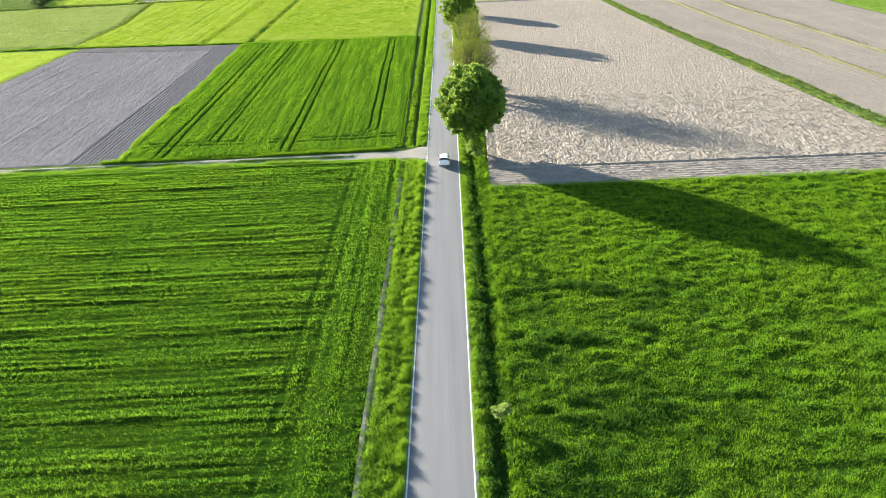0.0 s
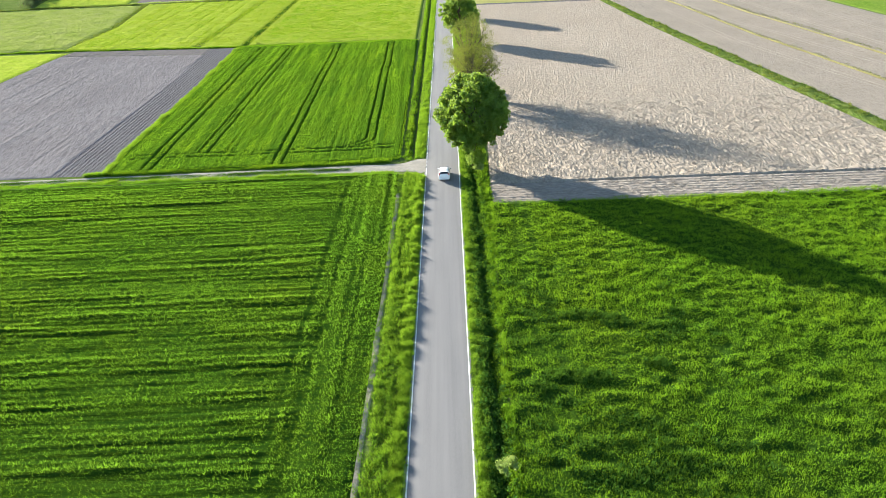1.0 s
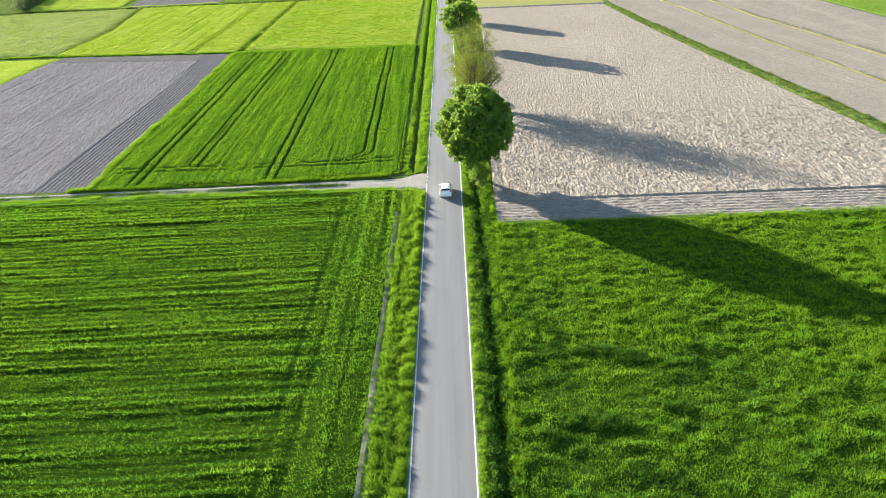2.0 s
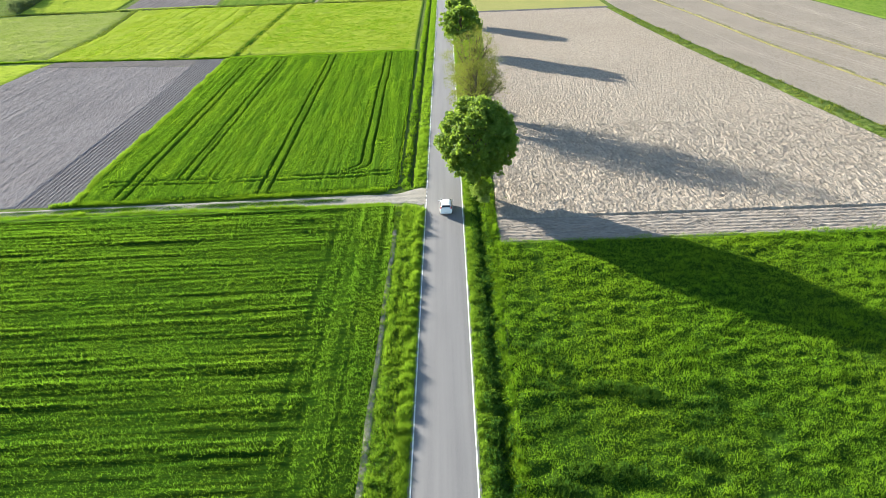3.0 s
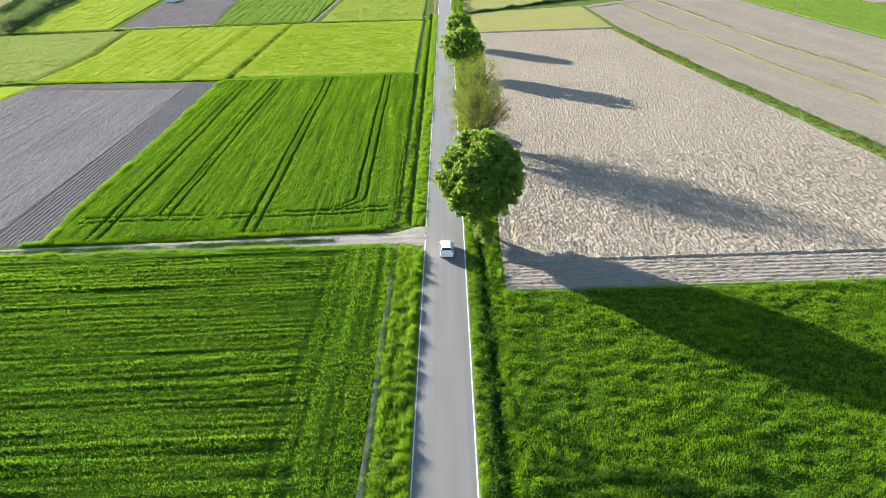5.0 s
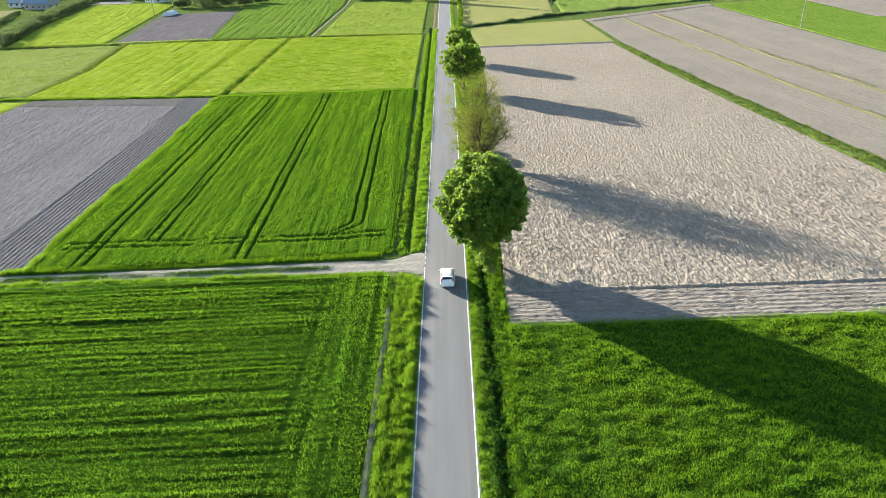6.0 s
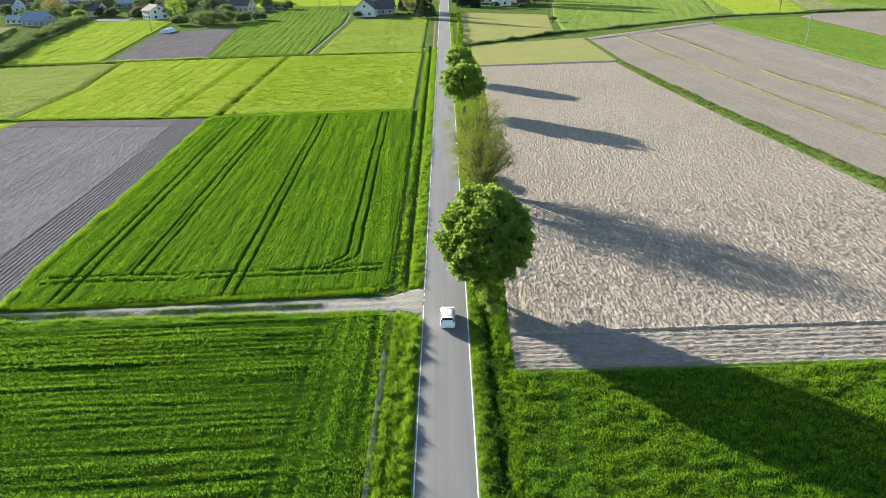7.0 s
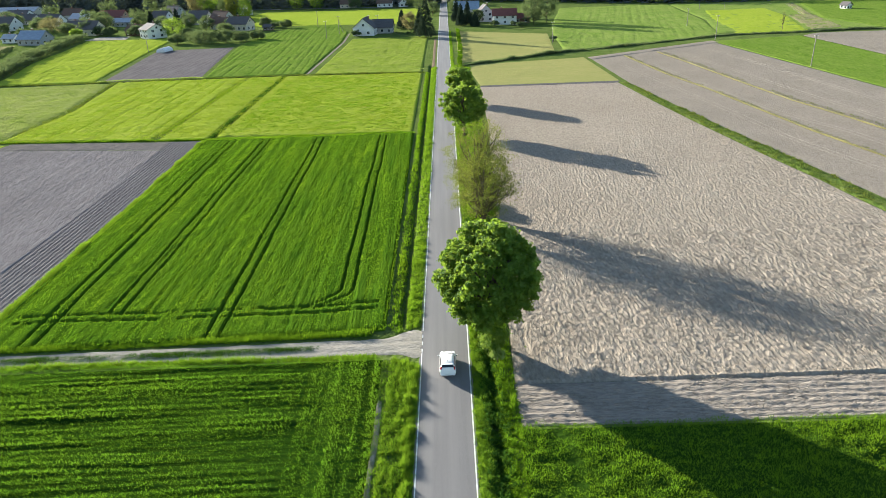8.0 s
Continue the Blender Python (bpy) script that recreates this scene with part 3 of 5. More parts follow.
sheet("dry_grass", [(179.8, 371), (199.9, 437), (210.8, 441), (237, 517)], [(198.7, 377.7), (212.5, 428), (217, 446), (244, 522)], 1.0, rough(0.4, 1.6, 3), M_DRY, rim_z=0.2, label="tract of dry tan grass between far fields")
sheet("ploughed_plot", [(171, 497.5), (186.5, 541)], [(185.4, 491), (202, 534)], 1.0, soil_h, M_STRIP, rim_z=0.3, label="small far plot of bare brown soil")
sheet("ploughed_plot", [(200.4, 441), (223, 523.5)], [(210.2, 442), (236.3, 517)], 1.0, soil_h, M_STRIP, rim_z=0.3, label="far brown plot beside dry grass")
sheet("ploughed_headland", [(13.8, 252.7), (13.5, 255.1)], [(57.3, 252.7), (59.3, 255.8)], (0.5, 0.3), soil_h, M_RIDGE, edge=0.2, rim_z=0.02, label="dark bare soil strip along the field end")

sheet("ploughed_headland", [(59.8, 302), (59.2, 307.5)], [(122.6, 338), (122.0, 344)], (0.8, 0.5), lambda x, y: 0.12 + soil_h(x, y), M_HEADLAND, edge=0.3, rim_z=0.1, label="dark soil headland at the end of the stubble")
BRIGHT = striped(0.3, 1.0, 6.0, 0.25, 5)
sheet("pasture", [(215, 366), (210, 419), (248, 524)], [(345, 366), (350, 440), (360, 540)], 1.4, lambda x, y: 0.3 + rough(0.2, 1.4, 2)(x, y), M_GREEN_MID, rim_z=0.2, label="smooth mid-green far pasture")
sheet("pasture", [(141.5, 366), (146.6, 389.6), (154.4, 432.6), (169, 485)], [(176.7, 367), (199, 433), (211, 489)], 1.0, lambda x, y: 0.18 + 0.6 * BRIGHT(x, y), M_LIGHT, rim_z=0.12, edge=2.0, label="bright yellow-green far hay field")

# pale wheel marks and rows of yellow flowers in the stubble
def strip_line(name, pts, half, material, z, label):
    p = np.array(pts, float)
    ob = sheet(name, p - [half, 0], p + [half, 0], (half, 1.5), lambda x, y: z + 0.02 * vnoise(x * 2, y * 2), material, edge=0.1, label=label)
    return ob


MARKS = ([(90, 130), (83.7, 155.4), (81.5, 164.3), (77.9, 180.2), (75.9, 206), (67.5, 287.2)], [(100, 150), (94.6, 173.3), (92.9, 184.8), (87.9, 201), (83.7, 225.1), (78.3, 288.9)],
         [(112, 160), (107.2, 193.9), (105.9, 208), (103.5, 233.3), (100.9, 267.5), (97.2, 314.5)], [(120, 180), (118, 211.7), (117.6, 229.1), (115.7, 258.7), (113.2, 298), (111, 320)])
for line in MARKS:
    for gap in (-0.8, 0.8):
        strip_line("wheel_mark", along(line, 40) + [gap, 0], 0.11, M_STRAW, 0.135, "pale wheel mark across the stubble")
FLOWERS = ([(93.5, 130), (88.7, 165), (85.5, 184.6), (83.5, 206.8), (80.6, 238.4), (76.9, 264.4), (74, 308)], [(106, 150), (101.5, 184.7), (99.9, 197.3), (96.3, 218.3), (93.9, 250.3), (91, 295.8), (88.9, 314.9)])
for i, line in enumerate(FLOWERS):
    q = along(line, 1700)
    r = np.random.RandomState(i)
    q = q + np.stack([(r.rand(1700) - 0.5) * 0.22, (r.rand(1700) - 0.5) * 0.4], 1)
    blades("flower_row", q, np.full(1700, 0.08), np.full(1700, 0.34), M_FLOWER, 6, 0.12, 0.16, 0.12, i, "row of small yellow flowers in the stubble", "flowers")
    q = along(line, 700) + [(1.0, 2.0)[i], 0]
    keep = (vnoise(q[:, 1] / 5, q[:, 0] * 0 + 3 * i, 3) > 0.22) & (r.rand(len(q)) < 0.6)
    q = q[keep] + (r.rand(keep.sum(), 2) - 0.5) * [1.6, 1.0]
    blades("weeds", q, np.full(len(q), 0.08), np.full(len(q), 0.2), M_DRYWEED, 5, 0.18, 0.4, 0.2, i, "patchy green weeds along the flower row", "weeds")


# ---- grass and crops ----
def thin(p, keep):
    return p[keep]


p = scatter(-84, -6, 21, 97.4, 0.27, 1)
p = thin(p, (np.hypot(p[:, 0] + 11.6, p[:, 1] - 56.4) > 0.55) & (np.hypot(p[:, 0] + 11.9, p[:, 1] - 70.9) > 0.5) & (p[:, 0] < np.interp(p[:, 1], [30, 60, 97], [-6.8, -6.5, -6.3])) & (p[:, 1] < 97.3 + 0.02 * np.clip(p[:, 0] + 35, -60, 0)))
rowy = ROWS(p[:, 0], p[:, 1])
tuft = vnoise(p[:, 0] / 0.9, p[:, 1] / 0.7, 6)
stand = rowy + 0.25 * tuft > 0.19
p, rowy, tuft = p[stand], rowy[stand], tuft[stand]
blades("crop_plants", p, crop_h(p[:, 0], p[:, 1]) - 0.06, 0.09 + 0.25 * rowy + 0.06 * tuft, M_CROP_BLADE, 9, 0.035, 0.2, 0.12, 1, "young green cereal plants in uneven rows", "crop")

p = scatter(5, 84, 21, 85.5, 0.27, 2)
p = thin(p, (p[:, 0] > np.interp(p[:, 1], [18, 30, 60, 85], [5.6, 5.8, 6.3, 7.2])) & (p[:, 1] < 85.2 + 0.3 * vnoise(p[:, 0], p[:, 0] * 0)))
t1 = tussock(p[:, 0], p[:, 1])
t2 = vnoise(p[:, 0] / 0.9, p[:, 1] / 0.8, 7)
t3 = vnoise(p[:, 0] / 7, p[:, 1] / 5, 8)
stand = (t1 > 0.13) | (t2 > 0.45)
p, t1, t2, t3 = p[stand], t1[stand], t2[stand], t3[stand]
trail = np.exp(-((p[:, 0] - road_x(p[:, 1]) - 9.3) / 0.3) ** 2) + np.exp(-((p[:, 0] - road_x(p[:, 1]) - 11.2) / 0.3) ** 2)
blades("meadow_grass", p, t1 - 0.05, (1 - 0.55 * trail) * (0.13 + 0.28 * t2 * (0.4 + t3) + 0.25 * (t1 - 0.05)), M_MEADOW_BLADE, 9, 0.042, 0.2, 0.16, 2, "tall uneven meadow grass and herbs", "grass")

for name, x0, x1, seed, m_, lab, cat in (("crop_plants", -45, -6.9, 8, M_CROP_BLADE, "young green cereal plants in rows behind", "crop"), ("meadow_grass", 5.9, 45, 9, M_MEADOW_BLADE, "tall meadow grass behind", "grass")):
    q = scatter(x0, x1, -34, 21, 0.42, seed)
    k = ROWS(q[:, 0], q[:, 1]) if x0 < 0 else vnoise(q[:, 0] / 1.4, q[:, 1] / 0.9, 7)
    blades(name, q, (crop_h if x0 < 0 else tussock)(q[:, 0], q[:, 1]) - 0.06, 0.13 + 0.3 * k, m_, 4, 0.12, 0.24, 0.17, seed, lab, cat)
p = scatter(7, 40, 20, 66, 0.45, 6)
k = vnoise(p[:, 0] / 1.9, p[:, 1] / 1.1, 11) * vnoise(p[:, 0] / 8, p[:, 1] / 6, 12) * smooth((36 - p[:, 0]) / 16)
p, k = p[k > 0.38], k[k > 0.38]
blades("herbs", p, tussock(p[:, 0], p[:, 1]) - 0.05, 0.22 + 0.4 * k, M_HERB, 8, 0.13, 0.26, 0.25, 6, "darker broad-leaved herbs in the meadow", "herbs")

for n_, (x, y, wide_, deep_) in enumerate(((14.4, 57.0, 2.6, 0.9), (17.6, 55.8, 1.8, 1.2), (10.6, 47.6, 1.6, 1.0), (13.6, 47.4, 2.2, 1.2), (11.6, 59.6, 1.0, 0.7), (9.0, 46.0, 1.2, 0.9), (19.5, 49.0, 1.6, 0.8))):
    q = scatter(x - wide_, x + wide_, y - deep_, y + deep_, 0.26, 80 + n_)
    e_ = ((q[:, 0] - x) / wide_) ** 2 + ((q[:, 1] - y) / deep_) ** 2
    q = q[e_ < 0.3 + 0.9 * vnoise(q[:, 0] / 0.7, q[:, 1] / 0.5, n_)]
    blades("herbs", q, tussock(q[:, 0], q[:, 1]) + 0.02, np.full(len(q), 0.42), M_HERB, 9, 0.1, 0.22, 0.2, 80 + n_, "patch of dark broad-leaved herbs in the meadow", "herbs")

p = scatter(-57, -5.5, 101.5, 196, 0.31, 3)
p = thin(p, (p[:, 0] < -6.2) & (p[:, 0] > np.interp(p[:, 1], [101, 112, 150, 195], [-53.2, -54.2, -54.6, -56.1])) & (wheel_marks(p[:, 0], p[:, 1], 0.30) < 0.5) & (p[:, 1] > 103 + 0.04 * (p[:, 0] + 6)))
blades("wheat_plants", p, np.full(len(p), 0.22), 0.12 + 0.20 * vnoise(p[:, 0] / 0.55, p[:, 1] / 14, 1) + 0.20 * vnoise(p[:, 0] * 1.1, p[:, 1] * 0.8, 2), M_WHEAT_BLADE, 6, 0.06, 0.18, 0.09, 3, "dense green wheat plants", "crop")


def verge(s0, s1, y0, y1, step, tall, material, seed, label, count=5, wide=0.09, mask=None):
    q = scatter(s0, s1, y0, y1, step, seed)
    if mask is not None:
        q = q[mask(q[:, 0], q[:, 1])]
    q[:, 0] += road_x(q[:, 1])
    t = q[:, 0] - road_x(q[:, 1])
    n = 0.12 + 1.25 * vnoise(t / 0.42, q[:, 1] / 0.6, 3) ** 1.4 * (0.4 + 0.9 * vnoise(t / 0.5, q[:, 1] / 6, 4)) + 0.25 * vnoise(t / 0.22, q[:, 1] / 0.25, 5)
    n = n * (1 - 0.35 * smooth((q[:, 0] - road_x(q[:, 1]) + 3.3) / 0.5) * (s0 < 0))
    return blades("verge_grass", q, ground_z(q[:, 0], q[:, 1]) - 0.02, tall * n, material, count, wide, 0.16, 0.2, seed, label)


no_track = lambda s, y: (y < 97.2 - 1.2 * (s > -4)) | (y > 102.2 + 1.6 * smooth((s + 7) / 4.5))
verge(-5.7, -2.8, 16, 130, 0.16, 0.62, M_VERGE_BLADE, 11, "tall sunlit grass on the roadside verge", 7, 0.05, lambda s, y: no_track(s, y) & ((s > -4.5) | (y < 103)))
verge(-3.75, -2.80, 12, 96, 0.12, 0.72, M_EDGE, 25, "bright tufted grass along the road edge", 7, 0.05)
verge(-4.4, -2.75, 130, 296, 0.27, 0.5, M_VERGE_BLADE, 12, "sunlit grass verge between ditch and road", 5, 0.12)
verge(-6.3, -5.3, 103.5, 285, 0.3, 0.55, M_MEADOW_BLADE, 13, "grass along the edge of the ditch", 5, 0.12)
verge(2.82, 4.0, 16, 130, 0.13, 0.42, M_EDGE, 14, "short sunlit grass beside the road edge", 7, 0.05)
verge(2.85, 4.0, 130, 420, 0.30, 0.42, M_EDGE, 15, "sunlit grass beside the road edge", 5, 0.12)
verge(3.9, 5.5, 16, 140, 0.2, 0.5, M_HERB, 16, "rank dark green weeds in the ditch", 7, 0.07)
verge(5.2, 7.3, 16, 140, 0.22, 0.55, M_MEADOW_BLADE, 22, "tufted grass on the ditch bank", 6, 0.10, lambda s, y: (s < 5.7 + 1.3 * smooth((y - 55) / 30)) & (vnoise(s / 0.8, y / 1.5, 9) > 0.06))
verge(4.0, 9.6, 140, 300, 0.5, 0.6, M_MEADOW_BLADE, 17, "rank grass and weeds by the ditch", 6, 0.16, lambda s, y: s < 6.3 + 4.8 * smooth((y - 120) / 100))

verge(-5.6, -3.4, 12, 97, 0.4, 0.6, M_HERB, 18, "dark herbs among the verge grass", 7, 0.12, lambda s, y: vnoise(s / 0.7, y / 1.2, 5) > 0.56)
verge(-6.8, -5.4, 12, 97, 0.2, 0.35, M_VERGE_BLADE, 19, "ragged low grass over the bare strip", 5, 0.08, lambda s, y: vnoise(s / 0.5, y / 1.4, 6) > 0.30 - 0.3 * smooth((y - 62) / 10))
verge(5.3, 6.1, 14, 95, 0.17, 0.5, M_MEADOW_BLADE, 26, "tufted grass on the sunny side of the ditch", 6, 0.09)
verge(4.0, 6.0, 12, 140, 0.5, 0.8, M_HERB, 20, "dark nettles in the ditch", 9, 0.16, lambda s, y: vnoise(s / 0.9, y / 1.6, 7) > 0.4)

verge(-6.6, -2.8, -38, 16, 0.36, 0.5, M_VERGE_BLADE, 23, "grass on the roadside verge", 5, 0.12)
verge(2.85, 6.0, -38, 16, 0.36, 0.45, M_VERGE_BLADE, 24, "grass beside the road and ditch", 5, 0.12)

# bare earth strip between the crop and the verge
sheet("earth_strip", [(-6.85 + 0.008 * k + 0.35 * float(vnoise(k / 5.0, 0.5, 2)) - 0.18, 15.0 + k) for k in range(0, 76)], [(-6.32 + 0.008 * k + 0.35 * float(vnoise(k / 4.0, 0.5, 6)) - 0.18, 15.0 + k) for k in range(0, 76)], (0.12, 0.5), rough(0.05, 0.4), M_BARE, edge=0.15, rim_z=0.0, label="narrow strip of dry bare earth beside the crop")


sheet("bare_verge", [(-2.1, 296), (-1.5, 385)], [(-0.75, 296), (0.05, 385)], 0.3, rough(0.05, 0.5), M_REDSOIL, edge=0.2, label="strip of bare reddish soil beside the road")


for x, y in ((-11.6, 56.4), (-11.9, 70.9)):
    sheet("bare_patch", [(x - 0.7, y - 0.6), (x - 0.5, y + 0.6)], [(x + 0.5, y - 0.6), (x + 0.7, y + 0.6)], 0.1, rough(0.08, 0.5), M_GROUND, edge=0.3, label="small thin patch in the crop")


# weedy lines between the fields
def weed_line(pts, half, step, tall, material, seed, label, count=7, wide=0.2):
    q = np.array(pts, float)
    seg = np.linalg.norm(np.diff(q, axis=0), axis=1)
    r = np.random.RandomState(seed)
    n = int(seg.sum() / step)
    d = r.rand(n) * seg.sum()
    acc = np.concatenate([[0], np.cumsum(seg)])
    xy = np.stack([np.interp(d, acc, q[:, 0]), np.interp(d, acc, q[:, 1])], 1) + (r.rand(n, 2) - 0.5) * 2 * half
    k = vnoise(d / 3, d * 0, seed)
    return blades("weeds", xy, np.zeros(n), tall * (0.4 + k), material, count, wide, 0.3, 0.25, seed, label, "weeds")


weed_line([(-55.5, 197), (-55.8, 286)], 0.4, 0.09, 0.5, M_HERB, 21, "dark weedy strip between meadows")
weed_line([(-69.6, 204), (-69.4, 265)], 0.15, 0.14, 0.3, M_MEADOW_BLADE, 22, "low dark weeds between meadows")
for k, (xa, ya, xb, yb) in enumerate(((-95.0, 212, -97.4, 266), (-82.0, 214, -83.4, 250), (-88.5, 240, -90, 282), (-63.0, 205, -63.2, 240))):
    weed_line([(xa, ya), (xb, yb)], 0.16, 0.16, 0.26, M_MEADOW_BLADE, 60 + k, "thin darker line in the hay grass", 5, 0.14)
q = scatter(-52, -8, 202, 282, 0.5, 68)
u_, v_ = 0.94 * q[:, 0] + 0.34 * q[:, 1], 0.94 * q[:, 1] - 0.34 * q[:, 0]
q = q[(vnoise(u_ / 1.8, v_ / 0.8, 5) * (0.4 + 0.9 * vnoise(u_ / 14, v_ / 9, 6)) > 0.44)]
blades("weeds", q, np.full(len(q), 0.15), np.full(len(q), 0.3), M_MEADOW_BLADE, 6, 0.14, 0.3, 0.2, 68, "dark uneven tufts in the hay meadow", "weeds")
q = scatter(-106, -58, 204, 284, 0.55, 69)
q = q[vnoise(q[:, 0] / 0.9, q[:, 1] / 5, 7) * (0.4 + 0.9 * vnoise(q[:, 0] / 8, q[:, 1] / 20, 8)) > 0.48]
blades("weeds", q, np.full(len(q), 0.12), np.full(len(q), 0.26), M_MEADOW_BLADE, 5, 0.14, 0.3, 0.2, 69, "darker streaks of grass in the hay field", "weeds")
weed_line([(-35.5, 208), (-25, 209.6), (-16, 211.5), (-6.5, 207.5)], 0.35, 0.16, 0.4, M_MEADOW_BLADE, 65, "low dark tufts across the hay meadow", 6, 0.16)
weed_line([(-126, 288.6), (-105, 289.2), (-87, 290)], 0.7, 0.04, 0.4, M_ELDER, 66, "pale seeding grass along the garden plot", 6, 0.14)
weed_line([(-30, 292), (-18, 294), (-6, 293)], 0.8, 0.1, 0.35, M_ELDER, 67, "pale dry grass along the meadow edge", 5, 0.14)
weed_line([(-109, 203), (-109, 234), (-117, 284)], 0.9, 0.25, 0.5, M_STRIP_BLADE, 23, "low rough weeds between meadows")
weed_line([(-130, 199.3), (-110, 199.8), (-57, 196.2), (-6, 196.8)], 0.35, 0.06, 0.42, M_MEADOW_BLADE, 24, "dark grassy baulk between fields")
weed_line([(-53.7, 101), (-54.7, 112), (-55.1, 150), (-56.65, 195)], 0.28, 0.02, 0.55, M_EDGE, 25, "tall sunlit grassy baulk beside the bare soil", 6, 0.1)
weed_line([(-220, 276), (-160, 285), (-124, 285.3), (-87, 287.6), (-48, 288), (-5, 285)], 0.8, 0.13, 0.6, M_STRIP_BLADE, 26, "weedy field boundary")
weed_line([(9.9, 296.5), (49.4, 322.5), (60, 327)], 0.7, 0.05, 1.2, M_BROAD, 27, "dark overgrown ditch line")
weed_line([(60, 326.5), (91.5, 341), (128, 358.3), (140, 361.6), (173, 363.2), (197, 367), (330, 362)], 1.0, 0.09, 1.0, M_BROAD, 28, "overgrown ditch line between fields")
weed_line([(-90, 97.3), (-35, 97.8), (-7, 97.6)], 0.3, 0.05, 0.45, M_VERGE_BLADE, 30, "grass along the dirt track", 6, 0.1)
weed_line([(-57, 101.1), (-35, 101.6), (-8, 102.5)], 0.3, 0.03, 0.5, M_MEADOW_BLADE, 31, "grass along the dirt track", 6, 0.1)
weed_line([(-90, 98.2), (-60, 98.9), (-35, 99.3), (-14, 99.7)], 0.34, 0.015, 0.2, M_HERB, 32, "low grass between the wheel ruts", 5, 0.08)
q = scatter(57, 85, 60, 252, 0.5, 33)
gw = np.interp(q[:, 1], [v for _, v in BAULK_W], [u for u, _ in BAULK_W])
ge = np.interp(q[:, 1], [v for _, v in BAULK_E], [u for u, _ in BAULK_E])
q = q[(q[:, 0] > gw) & (q[:, 0] < ge - 0.6 + 1.2 * vnoise(q[:, 1] / 3, q[:, 1] * 0, 3)) & (vnoise(q[:, 0] / 0.9, q[:, 1] / 1.3, 5) > 0.22)]
blades("strip_grass", q, np.full(len(q), 0.1), 0.10 + 0.55 * vnoise(q[:, 0] / 1.2, q[:, 1] / 1.2, 2), M_STRIP_BLADE, 5, 0.16, 0.3, 0.2, 33, "green grass between the bare fields")
for i, (x0, x1, y0, y1) in enumerate(((-108, -6.5, 199, 285),)):
    q = scatter(x0, x1, y0, y1, 0.5, 40 + i)
    k = vnoise(q[:, 0] / 1.6, q[:, 1] / 1.6, 2)
    blades("hay_grass", q, np.full(len(q), 0.15), 0.12 + 0.3 * k, M_LIGHT_BLADE, 4, 0.13, 0.25, 0.2, 40 + i, "sunlit bright green hay grass")


# ---- things made of parts ----
def part(name, bm, material, parent, label=""):
    me = bpy.data.meshes.new(name)
    bm.to_mesh(me)
    bm.free()
    me.materials.append(material)
    ob = new(name, me)
    ob.parent = parent
    return tagged(ob, label)


def base(name, m, label, category, group=""):
    ob = new(name)
    ob.matrix_basis = m
    return tagged(ob, label, category, group)


def box(bm, x0, x1, y0, y1, z0, z1):
    v = [bm.verts.new((x, y, z)) for z in (z0, z1) for x, y in ((x0, y0), (x1, y0), (x1, y1), (x0, y1))]
    for f in ((3, 2, 1, 0), (4, 5, 6, 7), (0, 1, 5, 4), (1, 2, 6, 5), (2, 3, 7, 6), (3, 0, 4, 7)):
        bm.faces.new([v[i] for i in f])
    return v


def one_box(*size, soft=0.0):
    bm = bmesh.new()
    box(bm, *size)
    if soft:
        bmesh.ops.bevel(bm, geom=bm.edges[:], offset=soft, segments=1, affect="EDGES")
    return bm


def tube(bm, pts, radii, sides=7):
    """A tapered limb along some points."""
    rings = []
    for i, (p, r) in enumerate(zip(pts, radii)):
        a, b = pts[max(i - 1, 0)], pts[min(i + 1, len(pts) - 1)]
        q = (Vector(b) - Vector(a)).to_track_quat("Z", "Y")
        rings.append([bm.verts.new(Vector(p) + q @ Vector((r * math.cos(k * 6.2832 / sides), r * math.sin(k * 6.2832 / sides), 0))) for k in range(sides)])
    for a, b in zip(rings, rings[1:]):
        for k in range(sides):
            bm.faces.new((a[k], a[(k + 1) % sides], b[(k + 1) % sides], b[k]))
    bm.faces.new(rings[0][::-1])
    bm.faces.new(rings[-1])


# ---- trees ----
def leaf_cloud(name, centres, sizes, per, leaf, material, parent, seed, droop=0.35, label="", fold=0.25):
    """A crown of single leaves: each clump is a loose shell of leaves that face outwards and hang a little."""
    r = np.random.RandomState(seed)
    n = len(centres)
    d = r.normal(size=(n, per, 3))
    d /= np.linalg.norm(d, axis=2, keepdims=True)
    rad = r.rand(n, per, 1) ** 0.45
    pos = centres[:, None] + d * rad * sizes[:, None, None] * [1, 1, 0.75]
    out = d + r.normal(size=d.shape) * 0.5 + [0, 0, 0.35]
    out /= np.linalg.norm(out, axis=2, keepdims=True)
    along_ = np.cross(out, r.normal(size=d.shape))
    along_ /= np.linalg.norm(along_, axis=2, keepdims=True)
    along_[..., 2] -= droop
    along_ /= np.linalg.norm(along_, axis=2, keepdims=True)
    across = np.cross(out, along_)
    across /= np.linalg.norm(across, axis=2, keepdims=True)
    s = leaf * (0.6 + 0.8 * r.rand(n, per, 1))
    tip, root = pos + along_ * s * 0.6, pos - along_ * s * 0.4
    wing = across * s * 0.36
    v = np.stack([root, pos + wing + out * s * fold * 0.4, tip, pos - wing + out * s * fold * 0.4], 2).reshape(-1, 3)
    ob = mesh_from(name, v, np.arange(len(v)).reshape(-1, 4), material)
    ob.parent = parent
    return tagged(ob, label)


